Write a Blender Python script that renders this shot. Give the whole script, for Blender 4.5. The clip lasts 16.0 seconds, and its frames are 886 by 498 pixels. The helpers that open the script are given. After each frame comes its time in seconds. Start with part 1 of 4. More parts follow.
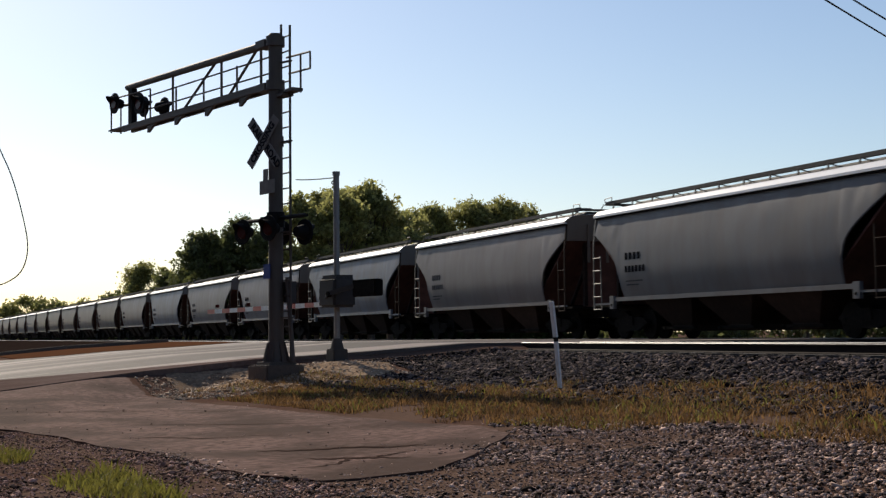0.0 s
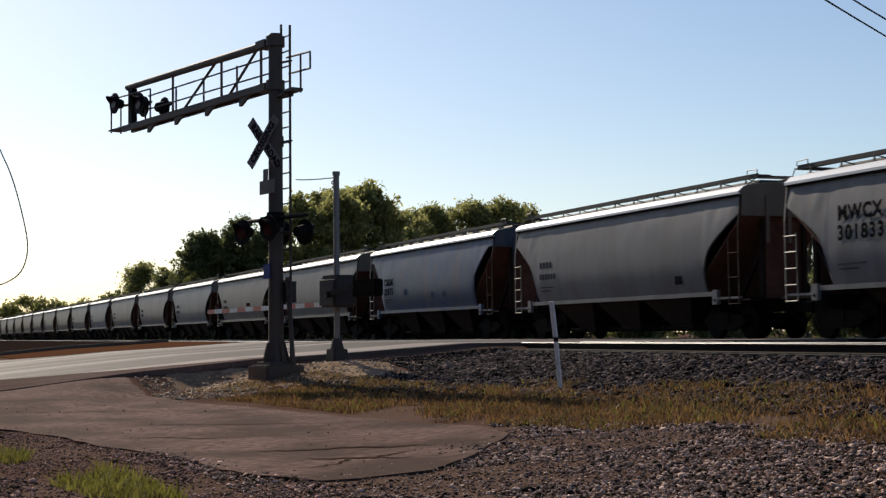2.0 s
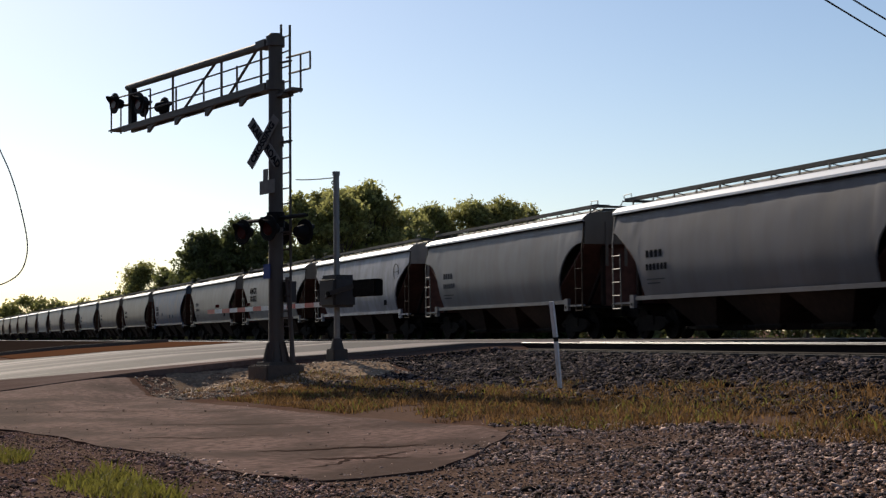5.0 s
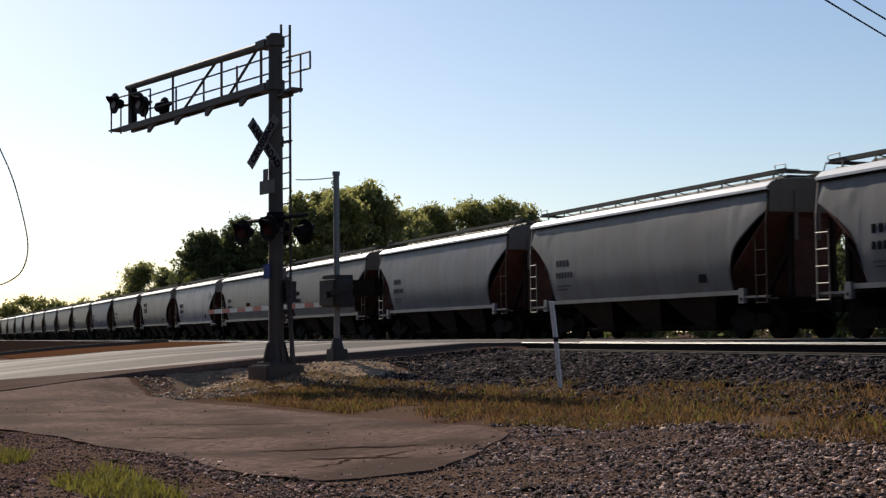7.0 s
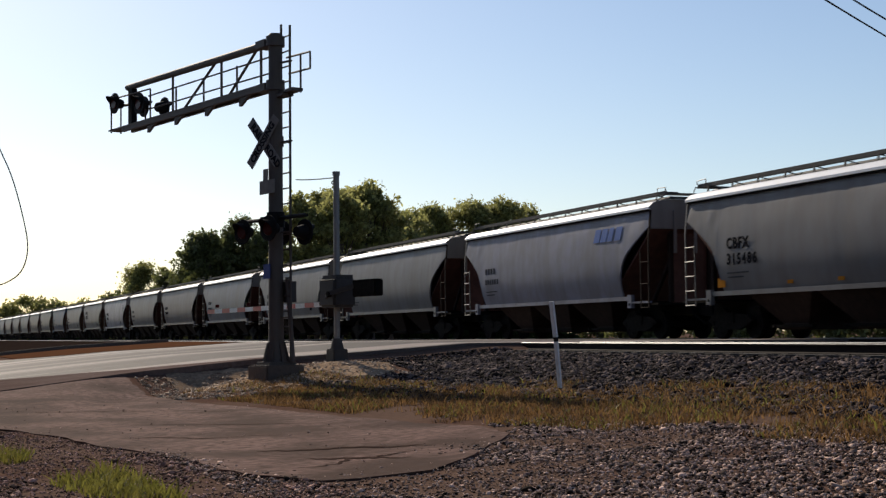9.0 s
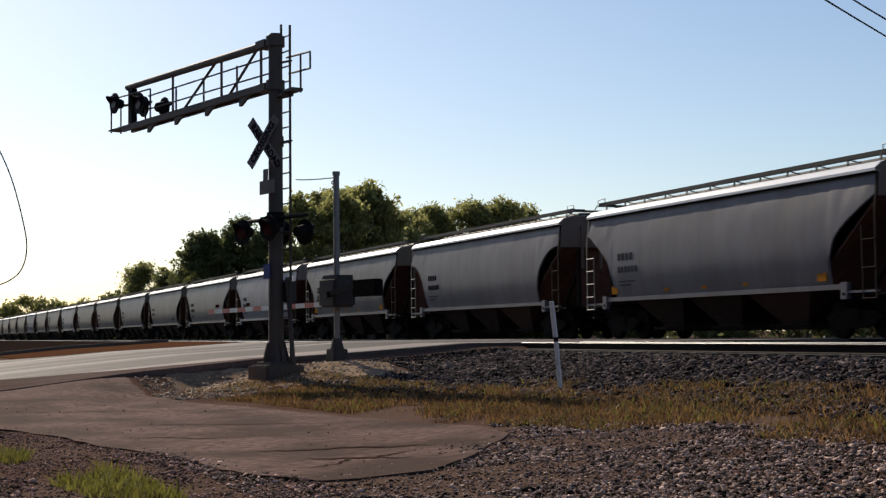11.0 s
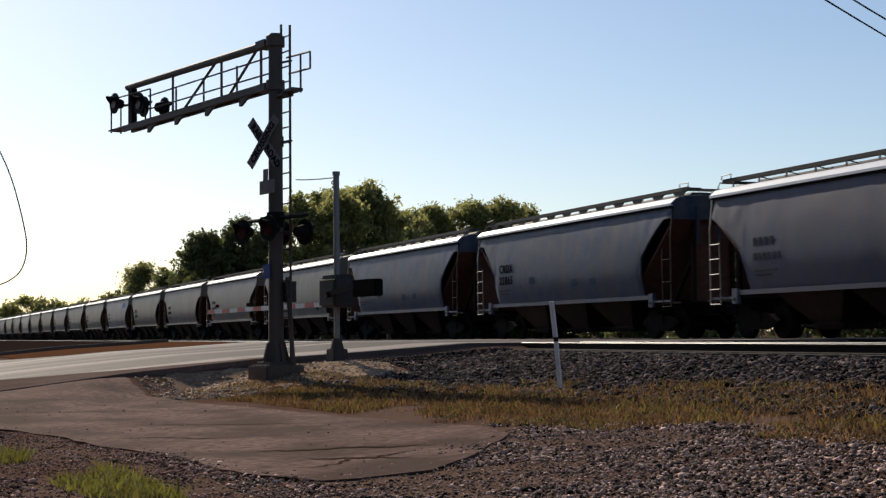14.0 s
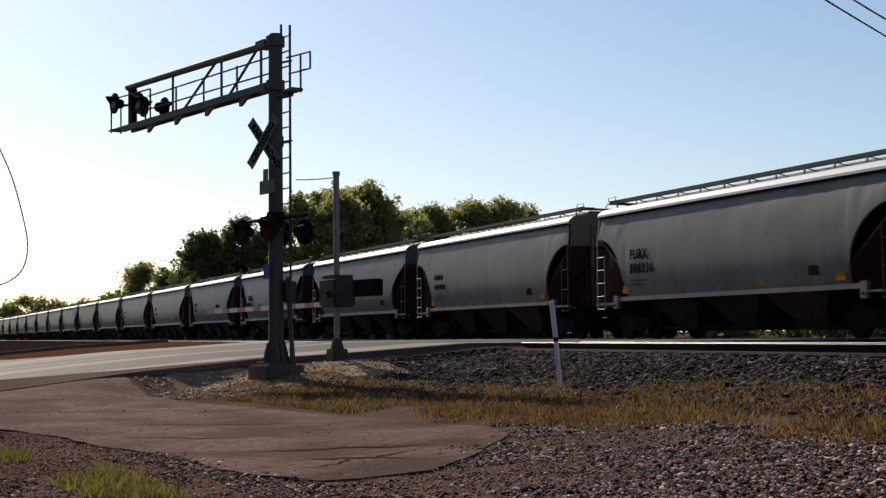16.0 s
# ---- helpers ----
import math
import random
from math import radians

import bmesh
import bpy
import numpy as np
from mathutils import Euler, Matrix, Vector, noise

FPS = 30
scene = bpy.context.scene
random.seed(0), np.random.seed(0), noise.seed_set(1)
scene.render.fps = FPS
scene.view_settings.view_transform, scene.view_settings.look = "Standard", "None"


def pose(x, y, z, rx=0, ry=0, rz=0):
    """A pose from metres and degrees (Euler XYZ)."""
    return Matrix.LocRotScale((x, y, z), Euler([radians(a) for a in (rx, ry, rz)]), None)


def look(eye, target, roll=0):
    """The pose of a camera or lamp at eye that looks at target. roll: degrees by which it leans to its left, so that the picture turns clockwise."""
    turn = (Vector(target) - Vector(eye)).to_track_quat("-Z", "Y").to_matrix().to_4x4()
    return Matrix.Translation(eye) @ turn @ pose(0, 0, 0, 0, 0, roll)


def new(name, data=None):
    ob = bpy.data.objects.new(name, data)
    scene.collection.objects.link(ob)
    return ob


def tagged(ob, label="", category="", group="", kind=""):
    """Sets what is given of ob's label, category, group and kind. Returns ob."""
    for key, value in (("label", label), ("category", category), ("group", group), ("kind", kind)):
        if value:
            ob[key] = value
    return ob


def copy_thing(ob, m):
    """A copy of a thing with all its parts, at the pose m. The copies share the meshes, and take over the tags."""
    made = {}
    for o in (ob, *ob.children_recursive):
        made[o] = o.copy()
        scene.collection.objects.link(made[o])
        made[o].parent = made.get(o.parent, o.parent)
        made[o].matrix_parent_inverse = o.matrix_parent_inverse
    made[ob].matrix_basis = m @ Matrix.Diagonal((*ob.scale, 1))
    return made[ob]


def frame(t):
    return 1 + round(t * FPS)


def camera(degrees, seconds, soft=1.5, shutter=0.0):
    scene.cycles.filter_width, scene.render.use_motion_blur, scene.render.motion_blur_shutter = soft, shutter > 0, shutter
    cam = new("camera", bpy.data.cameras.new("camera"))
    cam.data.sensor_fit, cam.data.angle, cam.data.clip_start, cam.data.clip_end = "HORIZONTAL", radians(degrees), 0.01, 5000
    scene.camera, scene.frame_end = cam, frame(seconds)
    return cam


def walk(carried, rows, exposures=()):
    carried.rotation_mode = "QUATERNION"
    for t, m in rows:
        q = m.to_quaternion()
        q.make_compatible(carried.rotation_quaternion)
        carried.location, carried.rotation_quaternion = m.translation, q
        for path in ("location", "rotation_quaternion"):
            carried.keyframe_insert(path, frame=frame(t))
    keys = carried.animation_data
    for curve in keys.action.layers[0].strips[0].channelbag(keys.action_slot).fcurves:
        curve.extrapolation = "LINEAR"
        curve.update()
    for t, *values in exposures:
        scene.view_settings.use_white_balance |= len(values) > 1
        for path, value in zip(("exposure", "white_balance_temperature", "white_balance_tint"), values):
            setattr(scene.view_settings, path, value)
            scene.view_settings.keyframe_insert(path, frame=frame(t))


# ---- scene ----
cam = camera(33.56, 16.0, soft=1.3, shutter=0.12)
EYE = Vector((0, 0, 0.194))
YAW, TILT = radians(20.754), radians(3.34)
AIM = EYE + Vector((-math.cos(YAW) * math.cos(TILT), math.sin(YAW) * math.cos(TILT), math.sin(TILT)))
walk(cam, [(0, look(EYE, AIM, -0.547)), (16.0, look(EYE, AIM, -0.547))], exposures=[(0, 0.0, 6500, 10), (16.0, 0.0, 6500, 10)])

# ---- world and sun ----
SUN_ELEVATION, SUN_BEARING = radians(30), radians(185)     # bearing: degrees from +x towards +y at which the sun stands
world = bpy.data.worlds.new("sky")
scene.world = world
world.use_nodes = True
wn = world.node_tree
sky = wn.nodes.new("ShaderNodeTexSky")
sky.sky_type = "NISHITA"
sky.sun_disc = False
sky.sun_elevation = SUN_ELEVATION
sky.sun_rotation = radians(90) - SUN_BEARING
sky.air_density, sky.dust_density, sky.ozone_density = 1.0, 0.5, 1.0
wn.nodes["Background"].inputs["Strength"].default_value = 0.094
tone = wn.nodes.new("ShaderNodeMix")
tone.data_type, tone.blend_type = "RGBA", "MULTIPLY"
tone.inputs["Factor"].default_value = 1.0
tone.inputs["B"].default_value = (0.965, 1.0, 1.09, 1)
wn.links.new(sky.outputs["Color"], tone.inputs["A"])
wn.links.new(tone.outputs["Result"], wn.nodes["Background"].inputs["Color"])

sun_data = bpy.data.lights.new("sun", "SUN")
sun_data.energy, sun_data.angle, sun_data.color = 5.0, radians(0.6), (1.0, 0.88, 0.72)
sun = new("sun", sun_data)
sun_way = Vector((math.cos(SUN_BEARING) * math.cos(SUN_ELEVATION), math.sin(SUN_BEARING) * math.cos(SUN_ELEVATION), math.sin(SUN_ELEVATION)))
sun.matrix_world = look(sun_way * 300, (0, 0, 0))


# ---- materials ----
def material(name, colour, rough=0.6, metal=0.0, grain=0.0, size=8.0, other=None, bump=0.0, stain=0.0, stain_size=0.7,
             stain_colour=None, tint=False, random_amount=0.0, coat=0.0, specular=0.5):
    """A surface with two scales of variation: fine grain towards `other`, and wide stains towards `stain_colour`."""
    m = bpy.data.materials.new(name)
    m.use_nodes = True
    nt = m.node_tree
    n, l = nt.nodes, nt.links
    b = n["Principled BSDF"]
    b.inputs["Roughness"].default_value, b.inputs["Metallic"].default_value = rough, metal
    b.inputs["Coat Weight"].default_value = coat
    b.inputs["Specular IOR Level"].default_value = specular
    base = n.new("ShaderNodeRGB")
    base.outputs[0].default_value = (*colour, 1)
    out = base.outputs[0]
    info = n.new("ShaderNodeObjectInfo")
    if tint:
        out = info.outputs["Color"]
    geo = n.new("ShaderNodeNewGeometry")
    co = n.new("ShaderNodeTexCoord")
    place = co.outputs["Object"] if tint else geo.outputs["Position"]

    def blend(a, colour2, fac):
        mix = n.new("ShaderNodeMix")
        mix.data_type = "RGBA"
        l.new(fac, mix.inputs["Factor"])
        l.new(a, mix.inputs["A"])
        mix.inputs["B"].default_value = (*colour2, 1)
        return mix.outputs["Result"]

    def noise_of(scale, detail, low, high, top, stretch=None):
        t = n.new("ShaderNodeTexNoise")
        t.inputs["Scale"].default_value, t.inputs["Detail"].default_value = scale, detail
        v = place
        if stretch:
            mp = n.new("ShaderNodeMapping")
            mp.inputs["Scale"].default_value = stretch
            l.new(place, mp.inputs["Vector"])
            v = mp.outputs["Vector"]
        l.new(v, t.inputs["Vector"])
        r = n.new("ShaderNodeMapRange")
        r.inputs["From Min"].default_value, r.inputs["From Max"].default_value = low, high
        r.inputs["To Max"].default_value = top
        l.new(t.outputs["Fac"], r.inputs["Value"])
        return t.outputs["Fac"], r.outputs["Result"]

    if grain:
        raw, f = noise_of(size, 6, 0.35, 0.7, grain)
        out = blend(out, other or tuple(c * 0.5 for c in colour), f)
        if bump:
            bp = n.new("ShaderNodeBump")
            bp.inputs["Strength"].default_value, bp.inputs["Distance"].default_value = bump, 0.02
            l.new(raw, bp.inputs["Height"])
            l.new(bp.outputs["Normal"], b.inputs["Normal"])
    if stain:
        raw, f = noise_of(stain_size, 5, 0.40, 0.62, stain, (1, 1, 0.25) if tint else None)
        out = blend(out, stain_colour or tuple(c * 0.45 for c in colour), f)
    if random_amount:
        hsv = n.new("ShaderNodeHueSaturation")
        r = n.new("ShaderNodeMapRange")
        # strongly mixed pieces: many dark ones, few pale ones
        skew = random_amount > 0.8
        r.inputs["To Min"].default_value, r.inputs["To Max"].default_value = 1 - random_amount, 1 + random_amount * (1.7 if skew else 1)
        pick = n.new("ShaderNodeMath")
        pick.operation = "ADD"
        l.new(info.outputs["Random"], pick.inputs[0])
        l.new(geo.outputs["Random Per Island"], pick.inputs[1])
        half = n.new("ShaderNodeMath")
        half.operation = "FRACT"
        l.new(pick.outputs[0], half.inputs[0])
        power = n.new("ShaderNodeMath")
        power.operation = "POWER"
        power.inputs[1].default_value = 1.8 if skew else 1.0
        l.new(half.outputs[0], power.inputs[0])
        l.new(power.outputs[0], r.inputs["Value"])
        l.new(r.outputs["Result"], hsv.inputs["Value"])
        l.new(out, hsv.inputs["Color"])
        out = hsv.outputs["Color"]
    l.new(out, b.inputs["Base Color"])
    return m


PAINT = material("weathered_car_paint", (0.5, 0.5, 0.5), 0.5, grain=0.3, size=3.0, other=(0.13, 0.115, 0.1), stain=0.4, stain_size=1.6,
                 stain_colour=(0.085, 0.07, 0.06), tint=True, specular=0.14)
ROOF_GLINT = material("roof_paint", (0.62, 0.62, 0.6), 0.36, grain=0.15, size=2.0, other=(0.42, 0.39, 0.35), tint=True)
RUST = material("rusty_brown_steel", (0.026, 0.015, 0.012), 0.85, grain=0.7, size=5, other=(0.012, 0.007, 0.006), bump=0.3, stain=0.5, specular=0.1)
SLOPE = material("rust_stained_sheet", (0.12, 0.054, 0.042), 0.85, grain=0.7, size=4, other=(0.065, 0.031, 0.025), bump=0.2, stain=0.5, specular=0.1)
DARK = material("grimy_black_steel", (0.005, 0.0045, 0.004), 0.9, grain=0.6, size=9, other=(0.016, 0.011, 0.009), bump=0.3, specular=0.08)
GREY_STEEL = material("grey_painted_steel", (0.07, 0.06, 0.055), 0.55, grain=0.5, size=12, other=(0.07, 0.055, 0.046))
GRATE = material("galvanized_grating", (0.055, 0.053, 0.05), 0.7, 0.1, grain=0.4, size=15, specular=0.15)
MAST = material("dark_weathered_mast_paint", (0.08, 0.06, 0.048), 0.7, 0.0, grain=0.5, size=9, other=(0.06, 0.05, 0.045), stain=0.4, bump=0.15)
GALV = material("galvanized_steel", (0.22, 0.21, 0.2), 0.55, 0.3, grain=0.4, size=14, other=(0.15, 0.14, 0.13))
BLACK = material("matt_black_enamel", (0.012, 0.011, 0.011), 0.6, grain=0.4, size=20, other=(0.02, 0.017, 0.017), specular=0.04)
# weathered white sheet; its grey also carries the shade of a backlit sign
SIGN_BACKLIT = material("weathered_backlit_sign_sheet", (0.22, 0.2, 0.18), 0.7, grain=0.5, size=9, other=(0.1, 0.085, 0.075), stain=0.4, specular=0.1)
WHITE = material("white_reflective_sheet", (0.74, 0.73, 0.71), 0.5, grain=0.4, size=10, other=(0.4, 0.37, 0.33))
RED = material("red_reflective_sheet", (0.42, 0.03, 0.025), 0.4, grain=0.3, size=12)
LENS = material("red_signal_glass", (0.045, 0.004, 0.004), 0.3, grain=0.2, size=30, specular=0.12)
BLUE = material("blue_enamel_sign", (0.012, 0.04, 0.2), 0.6, grain=0.2, size=10, specular=0.2)
HEDGE = material("dark_hedge_leaves", (0.02, 0.03, 0.01), 0.7, grain=0.5, size=2, other=(0.01, 0.016, 0.006), random_amount=0.5, specular=0.0)
INK = material("black_stencil_paint", (0.012, 0.012, 0.014), 0.8, grain=0.4, size=14, other=(0.03, 0.03, 0.032), specular=0.0)
FAINT = material("faint_grey_paint", (0.05, 0.05, 0.055), 0.7, grain=0.5, size=10, other=(0.1, 0.1, 0.1), specular=0.0)
LOGO_BLUE = material("blue_logo_paint", (0.025, 0.085, 0.28), 0.6, grain=0.3, size=10, other=(0.06, 0.12, 0.3), specular=0.1)
ORANGE = material("orange_reflector_paint", (0.36, 0.15, 0.025), 0.5, grain=0.4, size=10, other=(0.45, 0.16, 0.02), specular=0.0)
YELLOW = material("yellow_reflective_tape", (0.65, 0.5, 0.06), 0.5, grain=0.3, size=10)
CONCRETE = material("weathered_concrete", (0.12, 0.085, 0.066), 0.9, grain=0.5, size=14, other=(0.06, 0.042, 0.033), bump=0.4, stain=0.4)
ASPHALT = material("old_grey_asphalt", (0.195, 0.122, 0.103), 0.95, grain=0.9, size=9, other=(0.06, 0.038, 0.03), bump=0.8, stain=0.9,
                   stain_size=0.8, stain_colour=(0.06, 0.037, 0.029), specular=0.02)
SOIL = material("pale_sandy_soil", (0.42, 0.3, 0.2), 0.95, grain=0.7, size=10, other=(0.12, 0.08, 0.055), bump=1.0, stain=0.6, stain_size=1.2, stain_colour=(0.13, 0.09, 0.062), specular=0.0)
ROADTOP = material("sun_bleached_road", (0.26, 0.215, 0.195), 0.8, grain=0.4, size=22, other=(0.14, 0.115, 0.104), bump=0.35, stain=0.3, stain_size=0.3, specular=0.09)
# tyre tracks worn along the road
rn, rl = ROADTOP.node_tree.nodes, ROADTOP.node_tree.links
track_map, track_noise, track_mix = rn.new("ShaderNodeMapping"), rn.new("ShaderNodeTexNoise"), rn.new("ShaderNodeMix")
track_map.inputs["Scale"].default_value = (0.38, 0.012, 0.0)
track_noise.inputs["Scale"].default_value, track_noise.inputs["Detail"].default_value = 1.0, 3
track_range = rn.new("ShaderNodeMapRange")
track_range.inputs["From Min"].default_value, track_range.inputs["From Max"].default_value = 0.44, 0.53
track_mix.data_type = "RGBA"
rl.new(rn["Geometry"].outputs["Position"], track_map.inputs["Vector"])
rl.new(track_map.outputs["Vector"], track_noise.inputs["Vector"])
rl.new(track_noise.outputs["Fac"], track_range.inputs["Value"])
rl.new(track_range.outputs["Result"], track_mix.inputs["Factor"])
rl.new(rn["Principled BSDF"].inputs["Base Color"].links[0].from_socket, track_mix.inputs["A"])
track_mix.inputs["B"].default_value = (0.045, 0.035, 0.032, 1)
rl.new(track_mix.outputs["Result"], rn["Principled BSDF"].inputs["Base Color"])
EARTH = material("stony_earth", (0.125, 0.074, 0.055), 0.95, grain=0.8, size=14, other=(0.05, 0.031, 0.025), bump=0.9, stain=0.5, stain_size=0.5,
                 stain_colour=(0.15, 0.105, 0.08), specular=0.0)
STONE = material("crushed_limestone", (0.09, 0.068, 0.062), 0.95, grain=0.6, size=30, other=(0.03, 0.022, 0.02), random_amount=0.95, specular=0.05)
RAIL = material("worn_rail_steel", (0.014, 0.009, 0.008), 0.85, 0.0, grain=0.5, size=10, other=(0.022, 0.015, 0.012), specular=0.1)
RAILHEAD = material("polished_rail_head", (0.2, 0.185, 0.18), 0.45, 0.0, grain=0.3, size=2, other=(0.3, 0.28, 0.27), specular=0.25)
TRACKBED = material("dark_ballast", (0.03, 0.02, 0.016), 0.95, grain=0.8, size=16, other=(0.012, 0.009, 0.008), bump=1.0, specular=0.0)
PATCH = material("faded_patch_paint", (0.05, 0.07, 0.1), 0.6, grain=0.5, size=8, other=(0.04, 0.05, 0.065), specular=0.0)
BLOCKER_WALL = material("blocker_wall_brown", (0.16, 0.1, 0.075), 0.9, grain=0.5, size=6, other=(0.1, 0.065, 0.05), stain=0.4)
TIE = material("creosoted_timber", (0.045, 0.034, 0.028), 0.9, grain=0.6, size=9, other=(0.09, 0.075, 0.062), bump=0.5)
# LEAF and LEAF_DARK are lit and shaded copies, brightness set in their colours
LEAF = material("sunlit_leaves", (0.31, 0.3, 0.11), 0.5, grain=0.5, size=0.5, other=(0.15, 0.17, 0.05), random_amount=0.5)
LEAF_DARK = material("shaded_leaves", (0.13, 0.14, 0.048), 0.55, grain=0.5, size=0.7, other=(0.06, 0.08, 0.025), random_amount=0.4)
BARK = material("grey_brown_bark", (0.1, 0.075, 0.055), 0.9, grain=0.6, size=7, bump=0.7)
STRAW = material("dry_summer_grass", (0.19, 0.108, 0.042), 0.8, grain=0.7, size=1.6, other=(0.07, 0.04, 0.018), random_amount=0.7)
GREEN_GRASS = material("green_grass", (0.15, 0.15, 0.03), 0.7, grain=0.5, size=2.0, other=(0.17, 0.13, 0.035), random_amount=0.4)
GATE_GREY = material("dark_grey_gate_paint", (0.062, 0.056, 0.054), 0.65, grain=0.4, size=12, other=(0.04, 0.035, 0.033), stain=0.4, specular=0.2)
CABLE_GREY = material("grey_cable_sheath", (0.3, 0.3, 0.31), 0.6, grain=0.2, size=30)
for leafy, through_light in ((LEAF, 0.7), (LEAF_DARK, 0.5), (GREEN_GRASS, 0.5), (STRAW, 0.45)):
    # thin blades and leaves let some of the sun through
    tree_nodes, links = leafy.node_tree.nodes, leafy.node_tree.links
    shine = tree_nodes["Principled BSDF"]
    thin = tree_nodes.new("ShaderNodeBsdfTranslucent")
    both = tree_nodes.new("ShaderNodeMixShader")
    both.inputs[0].default_value = through_light
    links.new(shine.inputs["Base Color"].links[0].from_socket, thin.inputs["Color"])
    links.new(shine.outputs[0], both.inputs[1])
    links.new(thin.outputs[0], both.inputs[2])
    links.new(both.outputs[0], tree_nodes["Material Output"].inputs["Surface"])


# ---- building helpers ----
def box(bm, x0, y0, z0, x1, y1, z1, m=None):
    vs = [bm.verts.new((x, y, z)) for z in (z0, z1) for y in (y0, y1) for x in (x0, x1)]
    if m is not None:
        for v in vs:
            v.co = m @ v.co
    for q in ((0, 2, 3, 1), (4, 5, 7, 6), (0, 1, 5, 4), (2, 6, 7, 3), (0, 4, 6, 2), (1, 3, 7, 5)):
        bm.faces.new([vs[i] for i in q])
    return bm


def rod(bm, a, b, r0, r1=None, n=8):
    a, b = Vector(a), Vector(b)
    r1 = r0 if r1 is None else r1
    turn = (b - a).to_track_quat("Z", "Y").to_matrix()
    rings = []
    for p, r in ((a, r0), (b, r1)):
        rings.append([bm.verts.new(p + turn @ Vector((r * math.cos(6.28318 * i / n), r * math.sin(6.28318 * i / n), 0))) for i in range(n)])
    for i in range(n):
        bm.faces.new((rings[0][i], rings[0][(i + 1) % n], rings[1][(i + 1) % n], rings[1][i]))
    bm.faces.new(rings[0][::-1])
    bm.faces.new(rings[1])
    return bm


def bar(bm, a, b, w, h):
    """A rectangular bar from a to b, w wide across and h high."""
    a, b = Vector(a), Vector(b)
    d = (b - a).normalized()
    side = d.cross(Vector((0, 0, 1)))
    side = Vector((1, 0, 0)) if side.length < 1e-4 else side.normalized()
    up = side.cross(d)
    ends = [[bm.verts.new(p + side * (w / 2 * i) + up * (h / 2 * j)) for i, j in ((-1, -1), (1, -1), (1, 1), (-1, 1))] for p in (a, b)]
    for i in range(4):
        bm.faces.new((ends[0][i], ends[0][(i + 1) % 4], ends[1][(i + 1) % 4], ends[1][i]))
    bm.faces.new(ends[0][::-1])
    bm.faces.new(ends[1])
    return bm


def prism(bm, outline, y0, y1):
    """A plate with the outline given in x and z, from y0 to y1."""
    f = [bm.verts.new((x, y0, z)) for x, z in outline]
    g = [bm.verts.new((x, y1, z)) for x, z in outline]
    bm.faces.new(f)
    bm.faces.new(g[::-1])
    for i in range(len(f)):
        j = (i + 1) % len(f)
        bm.faces.new((f[j], f[i], g[i], g[j]))
    return bm


def part(name, bm, mat, parent=None, label="", smooth=False):
    bmesh.ops.recalc_face_normals(bm, faces=bm.faces[:])
    me = bpy.data.meshes.new(name)
    bm.to_mesh(me)
    bm.free()
    me.materials.append(mat)
    if smooth:
        me.shade_smooth()
    ob = new(name, me)
    ob.parent = parent
    return tagged(ob, label)


def thing(name, m, label, category, group="", kind=""):
    ob = new(name)
    ob.empty_display_size = 0.2
    ob.matrix_world = m
    return tagged(ob, label, category, group, kind)


def again(ob, parent, m):
    """The same part once more under parent, on the same mesh."""
    o = ob.copy()
    scene.collection.objects.link(o)
    o.parent = parent
    o.matrix_basis = m
    return o


def ramp(v, rows):
    """Piecewise linear."""
    if v <= rows[0][0]:
        return rows[0][1]
    for (a, p), (b, q) in zip(rows, rows[1:]):
        if v <= b:
            return p + (q - p) * (v - a) / (b - a)
    return rows[-1][1]


# ---- the lie of the land ----
NEAR_TRACK, FAR_TRACK = 14.5, 23.6      # y of the two tracks' middles; rail tops at z = 0
GROUND_ROWS = [(-400, -1.3), (-8, -1.15), (0, -1.05), (4, -0.97), (6, -0.9), (8, -0.74), (9.8, -0.58), (12.7, -0.24), (27.5, -0.24), (29.5, -0.6), (60, -0.6), (400, 0.0), (3000, 2.0)]
ROAD_ROWS = [(-400, -1.3), (-5, -1.1), (0, -1.0), (2, -0.83), (4.8, -0.55), (7.5, -0.31), (9.9, -0.18), (12.4, -0.02), (26, -0.02), (32, -0.4), (60, -0.6), (400, 0.0), (3000, 2.0)]


def road_edge(y):
    return ramp(y, [(-20, -26.0), (2, -29.5), (4.8, -31.0), (30, -31.4)])


def land(x, y):
    """Height of the ground at x, y: the verge, or the raised road approach west of its edge."""
    wide = ramp(y, [(3.0, 5.0), (6.0, 1.0)])
    side = min(1.0, max(0.0, (road_edge(y) - x) / wide + ramp(y, [(4.0, 1.0), (5.5, 0.82)])))
    low = ramp(y, GROUND_ROWS) + 0.34 * math.exp(-((x + 29.0) / 1.9) ** 2 - ((y - 8.4) / 1.9) ** 2)
    if x < road_edge(y) - 12:
        west = min(1.0, (road_edge(y) - 12 - x) / 6)
        if 12.7 < y < 27.5:
            return ramp(y, ROAD_ROWS) * (1 - west) + low * west
    return low + (ramp(y, ROAD_ROWS) - low) * side


# ---- ground ----
def sheet(name, xs, ys, height, mat, label, category, kind="structure"):
    me = bpy.data.meshes.new(name)
    verts = [(x, y, height(x, y)) for y in ys for x in xs]
    w = len(xs)
    faces = [(j * w + i, j * w + i + 1, (j + 1) * w + i + 1, (j + 1) * w + i) for j in range(len(ys) - 1) for i in range(w - 1)]
    me.from_pydata(verts, [], faces)
    me.materials.append(mat)
    me.shade_smooth()
    return tagged(new(name, me), label, category, kind=kind)


def steps(rows):
    """Coordinates from (start, step) rows up to the last start."""
    out = []
    for (a, s), (b, _) in zip(rows, rows[1:]):
        k = max(1, round((b - a) / s))
        out += [a + (b - a) * i / k for i in range(k)]
    return out + [rows[-1][0]]


